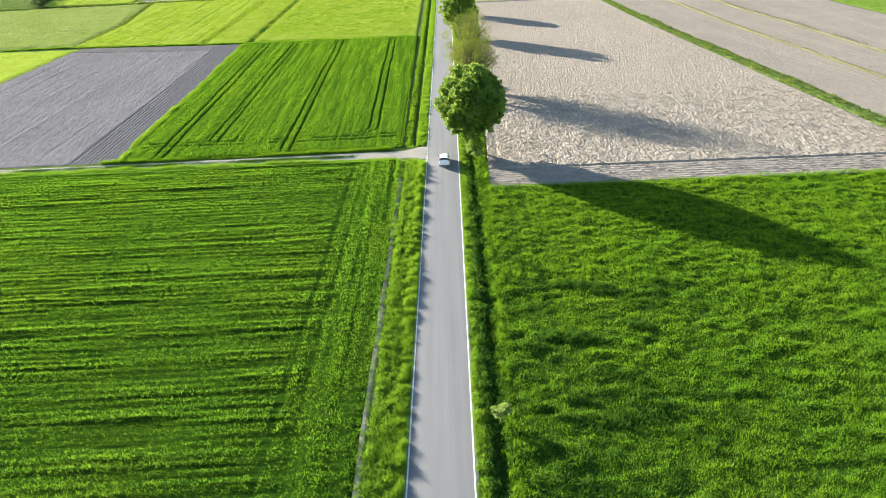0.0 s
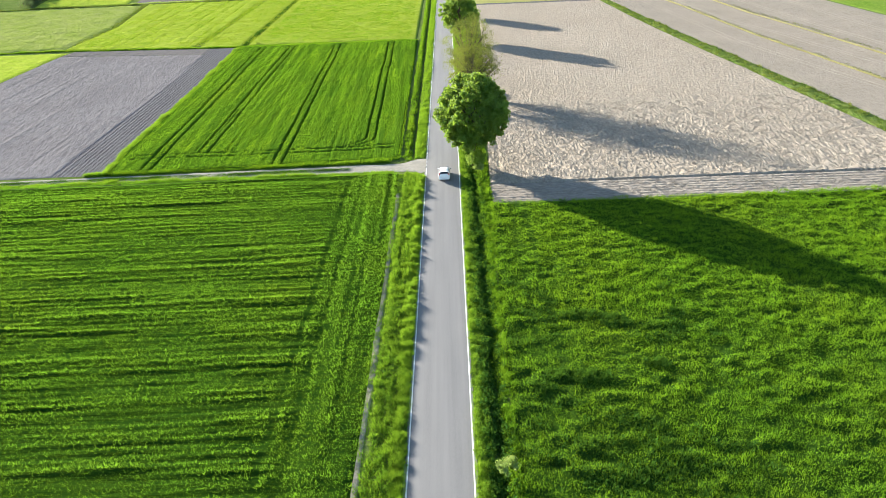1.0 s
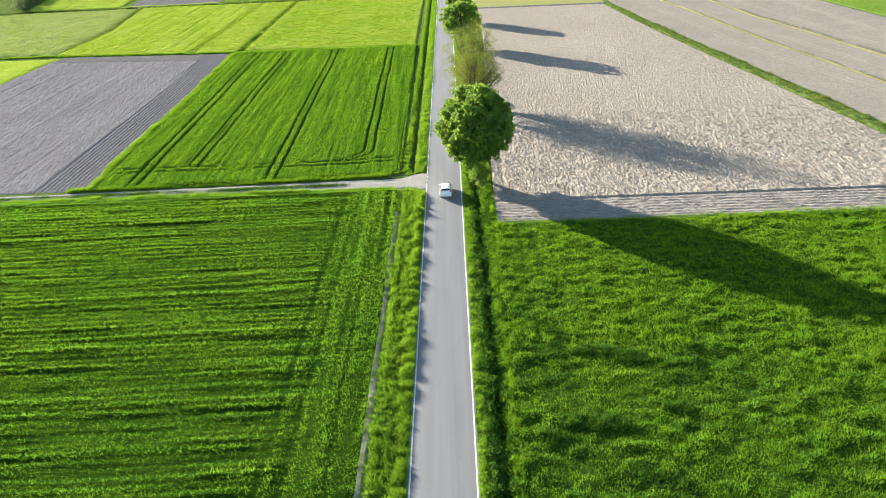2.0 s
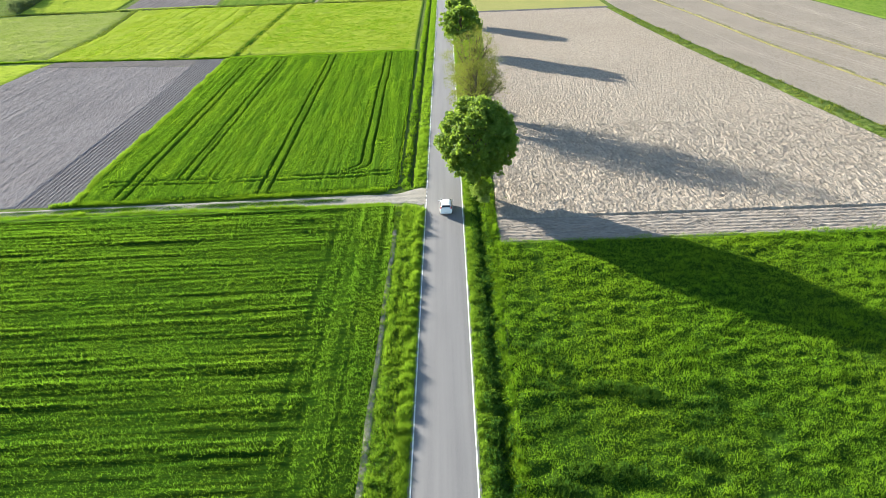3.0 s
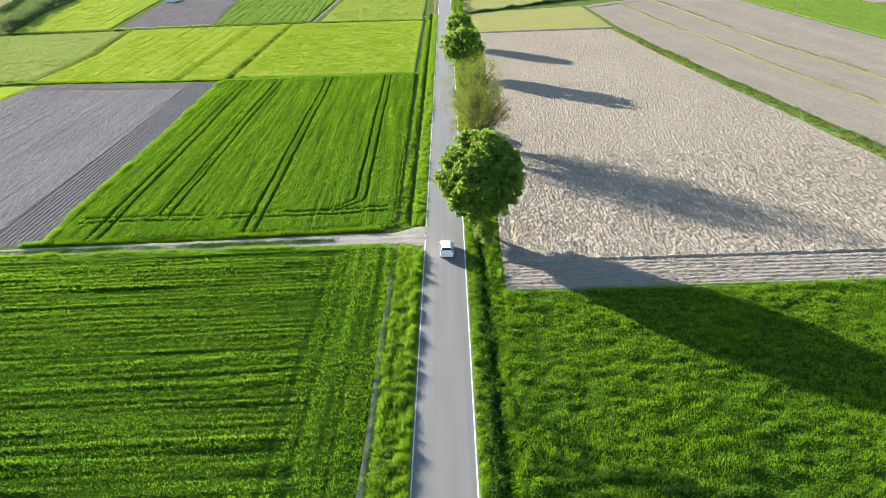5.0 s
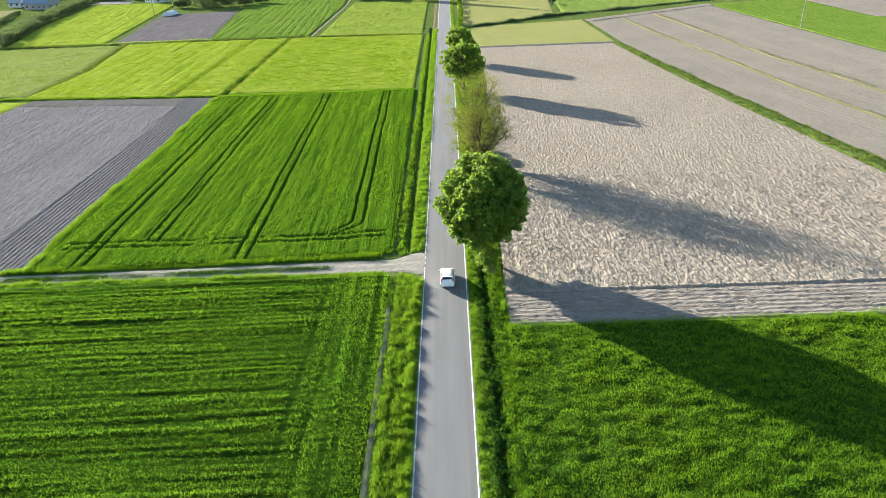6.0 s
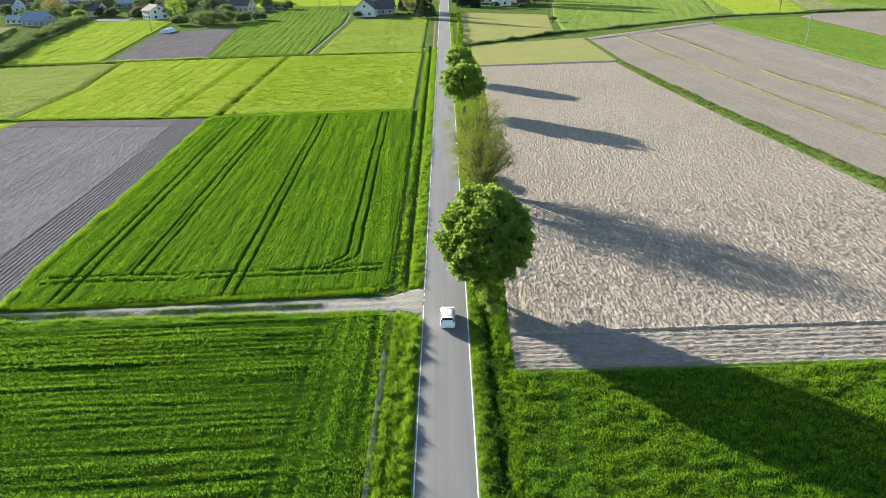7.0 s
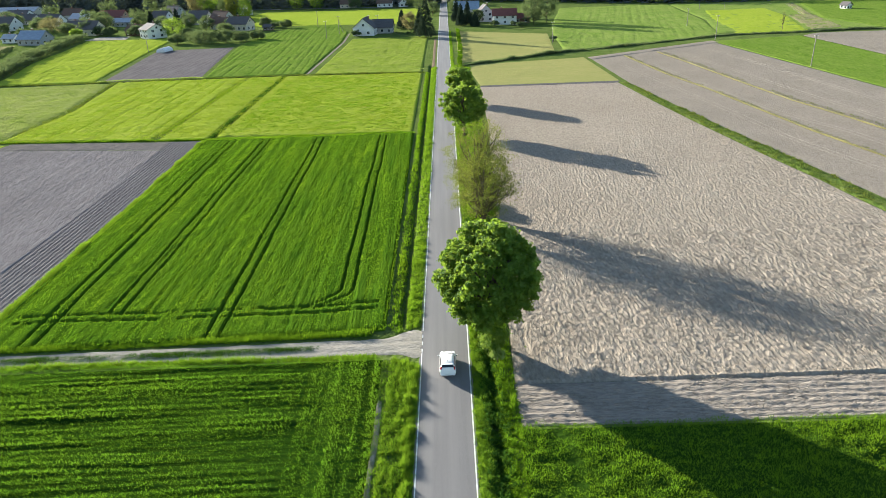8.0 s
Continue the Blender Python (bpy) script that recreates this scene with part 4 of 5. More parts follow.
def crown_points(n, radii, seed, lumps=0.25, low=-0.9, shell=0.55):
    """Clump centres through an uneven egg-shaped crown about the origin."""
    r = np.random.RandomState(seed)
    d = r.normal(size=(n * 3, 3))
    d /= np.linalg.norm(d, axis=1, keepdims=True)
    d = d[d[:, 2] > low][:n]
    az, el = np.arctan2(d[:, 1], d[:, 0]), d[:, 2]
    bulge = 1 - lumps + 2 * lumps * vnoise(az * 1.6 + 4, el * 2.2, seed % 9)
    rad = shell + (1 - shell) * r.rand(len(d)) ** 0.6
    return d * (rad * bulge)[:, None] * np.array(radii)


def tree(name, x, y, height, radii, middle, label, material, seed, clumps=170, per=70, leaf=0.32, clump=1.0, trunk=0.35, limbs=16, bark=None, lumps=0.25, group="", shell=0.55, twigs=0, fork=2.2, zbase=0.0):
    r = random.Random(seed)
    root = base(name, pose(x, y, zbase), label, "tree", group)
    c = crown_points(clumps, radii, seed, lumps, shell=shell) + np.array([0, 0, middle])
    c[:, 2] = np.clip(c[:, 2], 1.6, height - clump * 0.5)
    bm = bmesh.new()
    top = min(fork + 1.0, middle)
    tube(bm, [(0, 0, -0.4), (0.03, 0.02, 0.3), (0.08, -0.05, fork * 0.6), (0.0, 0.05, top), (0.1, 0.1, middle + radii[2] * 0.5)], [trunk * 1.5, trunk * 1.1, trunk, trunk * 0.85, trunk * 0.25], 9)
    order = list(range(len(c)))
    r.shuffle(order)
    for i in order[:limbs]:
        e = Vector(c[i])
        s = Vector((0, 0, r.uniform(fork, max(fork + 0.3, min(middle + 0.5, e.z * 0.7)))))
        m1 = s.lerp(e, 0.4) + Vector((r.uniform(-0.4, 0.4), r.uniform(-0.4, 0.4), r.uniform(0.1, 0.7)))
        m2 = s.lerp(e, 0.75) + Vector((r.uniform(-0.3, 0.3), r.uniform(-0.3, 0.3), r.uniform(0.1, 0.6)))
        tube(bm, [s, m1, m2, e], [trunk * 0.42, trunk * 0.28, trunk * 0.16, trunk * 0.05], 6)
        for _ in range(twigs):
            a = m1.lerp(m2, r.random()) if r.random() < 0.5 else m2.lerp(e, r.random())
            b = a + Vector((r.uniform(-1.3, 1.3), r.uniform(-1.3, 1.3), r.uniform(0.1, 1.6)))
            tube(bm, [a, a.lerp(b, 0.5) + Vector((0, 0, 0.15)), b], [trunk * 0.055, trunk * 0.035, trunk * 0.018], 4)
    t = part("trunk", bm, bark or M_BARK, root, "grey bark trunk with spreading limbs")
    for f in t.data.polygons:
        f.use_smooth = True
    sizes = clump * (0.65 + 0.7 * np.random.RandomState(seed + 1).rand(len(c)))
    leaf_cloud("crown", c, sizes, per, leaf, material, root, seed)
    return root


def herb_clumps(s0, s1, y0, y1, step, size, material, seed, label, keep=0.35):
    """Low leafy plants beside the road: small loose heads of leaves of uneven size."""
    q = scatter(s0, s1, y0, y1, step, seed)
    k = vnoise(q[:, 0] / 0.8, q[:, 1] / 1.4, seed % 11)
    q, k = q[k > keep], k[k > keep]
    x = q[:, 0] + road_x(q[:, 1])
    size_ = size * (0.5 + 0.9 * k)
    c = np.stack([x, q[:, 1], ground_z(x, q[:, 1]) + size_ * 0.75], 1)
    ob = leaf_cloud("herbs", c, size_, 38, size * 0.42, material, None, seed, 0.2, label)
    return tagged(ob, category="herbs", kind="stuff")


herb_clumps(3.2, 4.3, 14, 132, 0.42, 0.28, M_EDGE, 301, "bright leafy herbs beside the road edge", 0.4)
herb_clumps(3.9, 5.7, 14, 132, 0.5, 0.4, M_HERB, 302, "dark leafy herbs and nettles in the ditch", 0.3)
herb_clumps(5.0, 6.6, 14, 132, 0.7, 0.38, M_MEADOW_BLADE, 303, "leafy green herbs on the ditch bank", 0.45)
herb_clumps(-5.5, -4.0, 14, 96, 0.6, 0.3, M_VERGE_BLADE, 304, "leafy yellow-green herbs on the verge", 0.42)
herb_clumps(4.2, 9.0, 132, 260, 1.0, 0.6, M_MEADOW_BLADE, 305, "rank leafy weeds under the roadside trees", 0.4)

GREENS = "trees along the road"
tree("chestnut_tree", 5.5, 100.1, 15.0, (5.3, 6.3, 5.8), 8.6, "large round horse chestnut tree in full leaf beside the road", M_CHESTNUT, 3, 1100, 46, 0.34, 0.5, 0.42, 24, group=GREENS, lumps=0.13, shell=0.6)
tree("willow_tree", 6.5, 139.0, 16.6, (5.8, 5.7, 7.0), 9.2, "old willow tree with bare branches and sparse young leaves", M_WILLOW, 8, 340, 44, 0.17, 1.0, 0.42, 46, group=GREENS, lumps=0.16, shell=0.3, twigs=13, fork=1.0, bark=M_TWIG)
tree("willow_tree", 6.9, 131.6, 13.2, (5.2, 5.4, 5.6), 7.4, "leaning willow tree with drooping twigs and young leaves", M_WILLOW, 9, 240, 50, 0.17, 1.0, 0.32, 32, group=GREENS, lumps=0.18, shell=0.3, twigs=12, fork=0.8, bark=M_TWIG)
tree("chestnut_tree", 6.2, 192.6, 13.4, (5.1, 4.8, 5.0), 7.3, "broad leafy chestnut tree beside the road", M_CHESTNUT, 15, 420, 36, 0.42, 0.65, 0.36, 16, group=GREENS, lumps=0.22)
tree("chestnut_tree", 6.6, 229.5, 10.6, (3.9, 3.9, 4.1), 6.1, "smaller leafy chestnut tree farther along the road", M_CHESTNUT, 23, 300, 36, 0.42, 0.65, 0.32, 12, group=GREENS, lumps=0.22)
for i, (x, y, h, rr) in enumerate(((5.7, 98.0, 3.4, 1.5), (5.6, 128.6, 2.4, 1.6), (7.2, 126.2, 1.9, 1.4), (6.0, 123.6, 1.7, 1.3), (7.6, 142.0, 2.4, 1.7), (6.6, 146.0, 1.9, 1.4))):
    tree("bush", x, y, h, (rr, rr, h * 0.45), h * 0.52, "low yellow-green willow bush by the ditch" if 0 < i < 5 else "low dense green bush by the ditch", M_WILLOW if 0 < i < 5 else M_CHESTNUT, 40 + i, 50, 90, 0.18, 0.7, 0.06, 7, fork=0.3, group="bushes under the willow")
for i, (x, y) in enumerate(((5.0, 36.3), (6.1, 95.6))):
    tree("elder_shrub", x, y, 2.3, (0.7, 0.8, 0.85), 1.4, "small pale-leaved shrub in the ditch", M_ELDER, 60 + i, 26, 44, 0.17, 0.32, 0.03, 5, fork=0.2, zbase=-0.3)


# ---- the car ----
M_CAR = plain("white_car_paint", (0.80, 0.80, 0.79), 0.25, 0.0, 0.05, 0.5, 0.5)
M_TRIM = plain("black_plastic", (0.025, 0.025, 0.027), 0.5)
M_TYRE = plain("tyre_rubber", (0.03, 0.03, 0.03), 0.85)
M_RIM = plain("alloy_rim", (0.45, 0.45, 0.46), 0.35, 0.9)
M_LAMP_RED = plain("red_lamp_glass", (0.45, 0.02, 0.02), 0.2)
M_LAMP_CLEAR = plain("clear_lamp_glass", (0.7, 0.7, 0.7), 0.15)
M_PANE = plain("dark_window_glass", (0.02, 0.024, 0.03), 0.06, 0.0, 0.1, 2.0, 0.8)
STATIONS = ((-2.02, 0.66, 0.62, 0.46, 0.62), (-1.97, 0.80, 0.88, 0.66, 0.96), (-1.86, 0.84, 0.95, 0.66, 1.12), (-1.56, 0.86, 0.96, 0.62, 1.44), (-0.60, 0.86, 0.95, 0.62, 1.49),
            (0.10, 0.86, 0.93, 0.61, 1.46), (0.40, 0.86, 0.92, 0.60, 1.38), (0.98, 0.86, 0.92, 0.72, 1.00), (1.50, 0.84, 0.84, 0.66, 0.90), (1.85, 0.78, 0.70, 0.58, 0.76), (2.00, 0.64, 0.55, 0.45, 0.58))


def car_section(i):
    y, w, belt, wr, top = STATIONS[i]
    half = [(w * 0.82, 0.22), (w, 0.40), (w, min(0.68, belt)), (w * 0.965, belt), (wr + 0.03, max(top - 0.06, belt)), (wr * 0.75, top), (0.0, top + 0.02)]
    return [Vector((-x, y, z)) for x, z in half] + [Vector((x, y, z)) for x, z in half[-2::-1]]


def car_panel(i, j, k0, k1, a=(0.08, 0.92), b=(0.12, 0.9), lift=0.012):
    """A pane that lies just proud of the body between two sections."""
    s0, s1 = car_section(i), car_section(j)
    bm = bmesh.new()

    def at(u, v):
        return s0[k0].lerp(s0[k1], v).lerp(s1[k0].lerp(s1[k1], v), u)
    c = [at(a[0], b[0]), at(a[1], b[0]), at(a[1], b[1]), at(a[0], b[1])]
    n = (c[1] - c[0]).cross(c[3] - c[0]).normalized()
    mid = sum(c, Vector()) / 4
    if n.dot(mid - Vector((0, 0, 0.7))) < 0:
        n = -n
    lo, hi = [bm.verts.new(p - n * 0.02) for p in c], [bm.verts.new(p + n * lift) for p in c]
    bm.faces.new(hi)
    for q in range(4):
        bm.faces.new((lo[q], lo[(q + 1) % 4], hi[(q + 1) % 4], hi[q]))
    bmesh.ops.recalc_face_normals(bm, faces=bm.faces[:])
    return bm


def wheel_bm(r, w, sides=20):
    bm = bmesh.new()
    bmesh.ops.create_cone(bm, cap_ends=True, segments=sides, radius1=r, radius2=r, depth=w)
    bmesh.ops.bevel(bm, geom=[e for e in bm.edges if abs(e.verts[0].co.z - e.verts[1].co.z) < 1e-4], offset=0.03, segments=2, affect="EDGES")
    bmesh.ops.rotate(bm, verts=bm.verts[:], matrix=Matrix.Rotation(math.pi / 2, 3, "Y"))
    return bm


def build_car(m):
    car = base("car", m, "small white hatchback car driving on the road", "car")
    bm = bmesh.new()
    rings = [[bm.verts.new(p) for p in car_section(i)] for i in range(len(STATIONS))]
    n = len(rings[0])
    for a, b in zip(rings, rings[1:]):
        for k in range(n):
            bm.faces.new((a[k], a[(k + 1) % n], b[(k + 1) % n], b[k]))
    bm.faces.new(rings[0][::-1])
    bm.faces.new(rings[-1])
    bmesh.ops.recalc_face_normals(bm, faces=bm.faces[:])
    body = part("body", bm, M_CAR, car, "white painted body")
    for f in body.data.polygons:
        f.use_smooth = True
    body.modifiers.new("round", "SUBSURF").levels = 2
    body.modifiers["round"].render_levels = 2
    part("rear_window", car_panel(2, 3, 5, 7, (0.15, 0.88), (-0.12, 1.12)), M_PANE, car, "dark glass")
    part("windscreen", car_panel(6, 7, 5, 7, (0.05, 0.92), (-0.2, 1.2), 0.03), M_PANE, car, "dark glass")
    for k0, k1 in ((3, 4), (9, 8)):
        for i, j, a in ((3, 4, (0.1, 0.95)), (4, 6, (0.03, 0.85))):
            part("side_window", car_panel(i, j, k0, k1, a), M_PANE, car, "dark glass")
    for sx in (-1, 1):
        part("tail_light", one_box(sx * 0.69 - 0.085, sx * 0.69 + 0.085, -1.93, -1.66, 0.92, 1.22, soft=0.04), M_LAMP_RED, car, "red glass")
        part("headlight", one_box(sx * 0.60 - 0.14, sx * 0.60 + 0.14, 1.72, 1.93, 0.60, 0.74, soft=0.03), M_LAMP_CLEAR, car, "clear glass")
        mirror = part("wing_mirror", one_box(sx * 0.95 - 0.10, sx * 0.95 + 0.10, 0.66, 0.78, 0.92, 1.05, soft=0.03), M_CAR, car)
        part("mirror_glass", one_box(sx * 0.95 - 0.08, sx * 0.95 + 0.08, 0.645, 0.662, 0.935, 1.035), M_PANE, mirror)
        for wy in (-1.25, 1.22):
            bm = wheel_bm(0.31, 0.20)
            bmesh.ops.translate(bm, verts=bm.verts[:], vec=(sx * 0.765, wy, 0.31))
            tyre = part("wheel", bm, M_TYRE, car, "black rubber tyre")
            bm = wheel_bm(0.20, 0.05)
            bmesh.ops.translate(bm, verts=bm.verts[:], vec=(sx * 0.86, wy, 0.31))
            part("rim", bm, M_RIM, tyre, "grey alloy rim")
    part("rear_bumper", one_box(-0.74, 0.74, -2.06, -1.9, 0.30, 0.56, soft=0.05), M_CAR, car)
    part("bumper_strip", one_box(-0.62, 0.62, -2.075, -2.0, 0.28, 0.36, soft=0.02), M_TRIM, car, "black plastic strip")
    part("number_plate", one_box(-0.26, 0.26, -2.085, -2.05, 0.42, 0.53), M_LAMP_CLEAR, car, "plain white plate")
    part("roof_spoiler", one_box(-0.56, 0.56, -1.74, -1.5, 1.43, 1.47, soft=0.015), M_CAR, car)
    part("antenna", one_box(-0.01, 0.01, -1.15, -1.12, 1.47, 1.62), M_TRIM, car)
    return car


build_car(pose(float(road_x(95)) + 0.28, 95.2, 0.155, 0, 0, -0.55))

# ---- the village ----
M_WALL_WHITE = plain("white_render", (0.78, 0.77, 0.74), 0.85, 0, 0.12, 1.5)
M_WALL_CREAM = plain("cream_render", (0.62, 0.55, 0.42), 0.85, 0, 0.12, 1.5)
M_WALL_GREY = plain("grey_render", (0.42, 0.41, 0.40), 0.85, 0, 0.15, 1.5)
M_WALL_WOOD = plain("brown_boards", (0.16, 0.10, 0.07), 0.8, 0, 0.3, 0.4)
M_WALL_PINK = plain("salmon_render", (0.60, 0.36, 0.28), 0.85, 0, 0.15, 1.5)


def roof_material(name, colour, rough=0.85, metal=0.0):
    k = Nodes(name)
    band = k.spots(0.35, (6, 6, 1), 3)
    col = k.mix(k.ramp(band, 0.35, 0.65), [c * 0.75 for c in colour], colour)
    col = k.mix(k.ramp(k.spots(2.5), 0.4, 0.7), col, [c * 0.85 for c in colour])
    return k.solid(col, rough, metal, normal=k.bump(band, 0.4, 0.05), gloss=0.12)


M_ROOF_GREY = roof_material("grey_roof_tiles", (0.13, 0.12, 0.12))
M_ROOF_RED = roof_material("red_roof_tiles", (0.25, 0.095, 0.08))
M_ROOF_BROWN = roof_material("brown_roof_tiles", (0.17, 0.11, 0.085))
M_ROOF_BLUE = roof_material("blue_grey_sheet_roof", (0.27, 0.34, 0.44), 0.6, 0.0)
M_ROOF_PALE = roof_material("pale_sheet_roof", (0.42, 0.45, 0.50), 0.6, 0.0)
M_BRICK = plain("chimney_brick", (0.28, 0.15, 0.11), 0.9, 0, 0.25, 0.3)
M_FRAME = plain("white_window_frame", (0.75, 0.75, 0.74), 0.5)
M_DOOR = plain("brown_door", (0.14, 0.08, 0.05), 0.6)
M_WOOD_POLE = plain("weathered_pole", (0.30, 0.27, 0.23), 0.9, 0, 0.3, 0.5)
M_CONCRETE = plain("concrete_pole", (0.46, 0.45, 0.42), 0.9, 0, 0.2, 0.5)


def window(parent, x, y, z, w, h, facing):
    """A framed window in a wall; facing: -y, +y, -x or +x as 0, 1, 2, 3."""
    def bar(a0, a1, z0, z1, d0, d1):
        if facing < 2:
            s = -1 if facing == 0 else 1
            q = sorted((y + s * d0, y + s * d1))
            return one_box(x + a0, x + a1, q[0], q[1], z0, z1)
        s = -1 if facing == 2 else 1
        q = sorted((x + s * d0, x + s * d1))
        return one_box(q[0], q[1], y + a0, y + a1, z0, z1)
    frame_ob = part("window", bar(-w / 2 - 0.09, w / 2 + 0.09, z - h / 2 - 0.09, z + h / 2 + 0.09, -0.05, 0.05), M_FRAME, parent, "white framed window")
    part("pane", bar(-w / 2, -0.04, z - h / 2, z + h / 2, 0.0, 0.07), M_PANE, frame_ob)
    part("pane", bar(0.04, w / 2, z - h / 2, z + h / 2, 0.0, 0.07), M_PANE, frame_ob)
    part("sill", bar(-w / 2 - 0.15, w / 2 + 0.15, z - h / 2 - 0.16, z - h / 2 - 0.09, 0.0, 0.16), M_FRAME, frame_ob)


def house(x, y, turn, wide, deep, eave, ridge, wall, roof, label, storeys=1, name="house", hip=0.0, chimney=True, door=True):
    """A house with its ridge along its own y axis: gables face -y and +y."""
    root = base(name, pose(x, y, 0, 0, 0, turn), label, "house" if name == "house" else name.split("_")[-1])
    w, d = wide / 2, deep / 2
    bm = bmesh.new()
    prof = [(-w, -0.3), (w, -0.3), (w, eave), (0, ridge - 0.15), (-w, eave)]
    f, b = [bm.verts.new((px, -d, pz)) for px, pz in prof], [bm.verts.new((px, d, pz)) for px, pz in prof]
    bm.faces.new(f)
    bm.faces.new(b[::-1])
    for i in range(5):
        bm.faces.new((f[i], b[i], b[(i + 1) % 5], f[(i + 1) % 5]))
    bmesh.ops.recalc_face_normals(bm, faces=bm.faces[:])
    part("wall", bm, wall, root)
    over, slope = 0.55, (ridge - eave) / w
    for s in (-1, 1):
        bm = bmesh.new()
        ex, ez = s * (w + over), eave - over * slope
        pts = [(0, ridge), (ex, ez), (ex, ez + 0.18), (0, ridge + 0.2)]
        a = [bm.verts.new((px, -d - over + (hip if k in (0, 3) else 0), pz)) for k, (px, pz) in enumerate(pts)]
        c = [bm.verts.new((px, d + over - (hip if k in (0, 3) else 0), pz)) for k, (px, pz) in enumerate(pts)]
        bm.faces.new(a)
        bm.faces.new(c[::-1])
        for i in range(4):
            bm.faces.new((a[i], c[i], c[(i + 1) % 4], a[(i + 1) % 4]))
        bmesh.ops.recalc_face_normals(bm, faces=bm.faces[:])
        part("roof", bm, roof, root)
        g = -1 if s < 0 else 1
        part("gutter", one_box(*sorted((ex, ex + g * 0.12)), -d - over, d + over, ez - 0.02, ez + 0.1), M_ROOF_GREY, root)
    part("ridge_cap", one_box(-0.14, 0.14, -d - over + hip, d + over - hip, ridge + 0.12, ridge + 0.27, soft=0.03), roof, root)
    if chimney:
        st = part("chimney", one_box(w * 0.25, w * 0.25 + 0.6, d * 0.2, d * 0.2 + 0.8, ridge - 1.6, ridge + 0.9), M_BRICK, root)
        part("chimney_cap", one_box(w * 0.25 - 0.08, w * 0.25 + 0.68, d * 0.2 - 0.08, d * 0.2 + 0.88, ridge + 0.9, ridge + 1.02), M_CONCRETE, st)
    for level in range(storeys):
        z = 1.5 + level * 2.7
        for k, gy in ((0, -d), (1, d)):
            for gx in (-w * 0.45, w * 0.45):
                window(root, gx, gy, z, 1.3, 1.3, k)
        for k, sx in ((2, -w), (3, w)):
            n = max(2, int(deep / 3.5))
            for i in range(n):
                if level == 0 and i == 0 and door and k == 3:
                    dr = part("door", one_box(sx - 0.05, sx + 0.06, -d + deep / n * 0.5 - 0.5, -d + deep / n * 0.5 + 0.5, 0, 2.1), M_DOOR, root, "brown front door")
                    part("handle", one_box(sx + 0.06, sx + 0.11, -d + deep / n * 0.5 + 0.32, -d + deep / n * 0.5 + 0.42, 1.0, 1.05), M_RIM, dr)
                else:
                    window(root, sx, -d + deep / n * (i + 0.5), z, 1.2, 1.3, k)
    if ridge - eave > 2.6:
        for k, gy in ((0, -d), (1, d)):
            window(root, 0, gy, eave + (ridge - eave) * 0.30, 1.1, 1.1, k)
    return root


# the white house by the road, with its darker annexe
house(-38.6, 416, -6, 11.5, 11, 4.0, 8.7, M_WALL_WHITE, M_ROOF_GREY, "white rendered house with a dark grey gabled roof")
house(-29.6, 423, 86, 8, 11, 3.4, 7.0, M_WALL_GREY, M_ROOF_GREY, "grey low annexe with a dark pitched roof", name="annexe", chimney=False)
house(39.5, 448, 88, 8.5, 13.5, 5.2, 8.4, M_WALL_WHITE, M_ROOF_RED, "white two-storey house with a red tiled roof", 2)
house(50, 452, 88, 7, 9, 2.9, 5.2, M_WALL_WOOD, M_ROOF_RED, "low brown outbuilding with a red roof", name="outbuilding", chimney=False)
house(29.5, 470, 5, 10, 12, 5.0, 9.5, M_WALL_WHITE, M_ROOF_GREY, "white gabled house behind garden trees", 2)
house(20, 510, 85, 9, 16, 4.6, 9.0, M_WALL_GREY, M_ROOF_BLUE, "house with a wide blue-grey metal roof", 1)
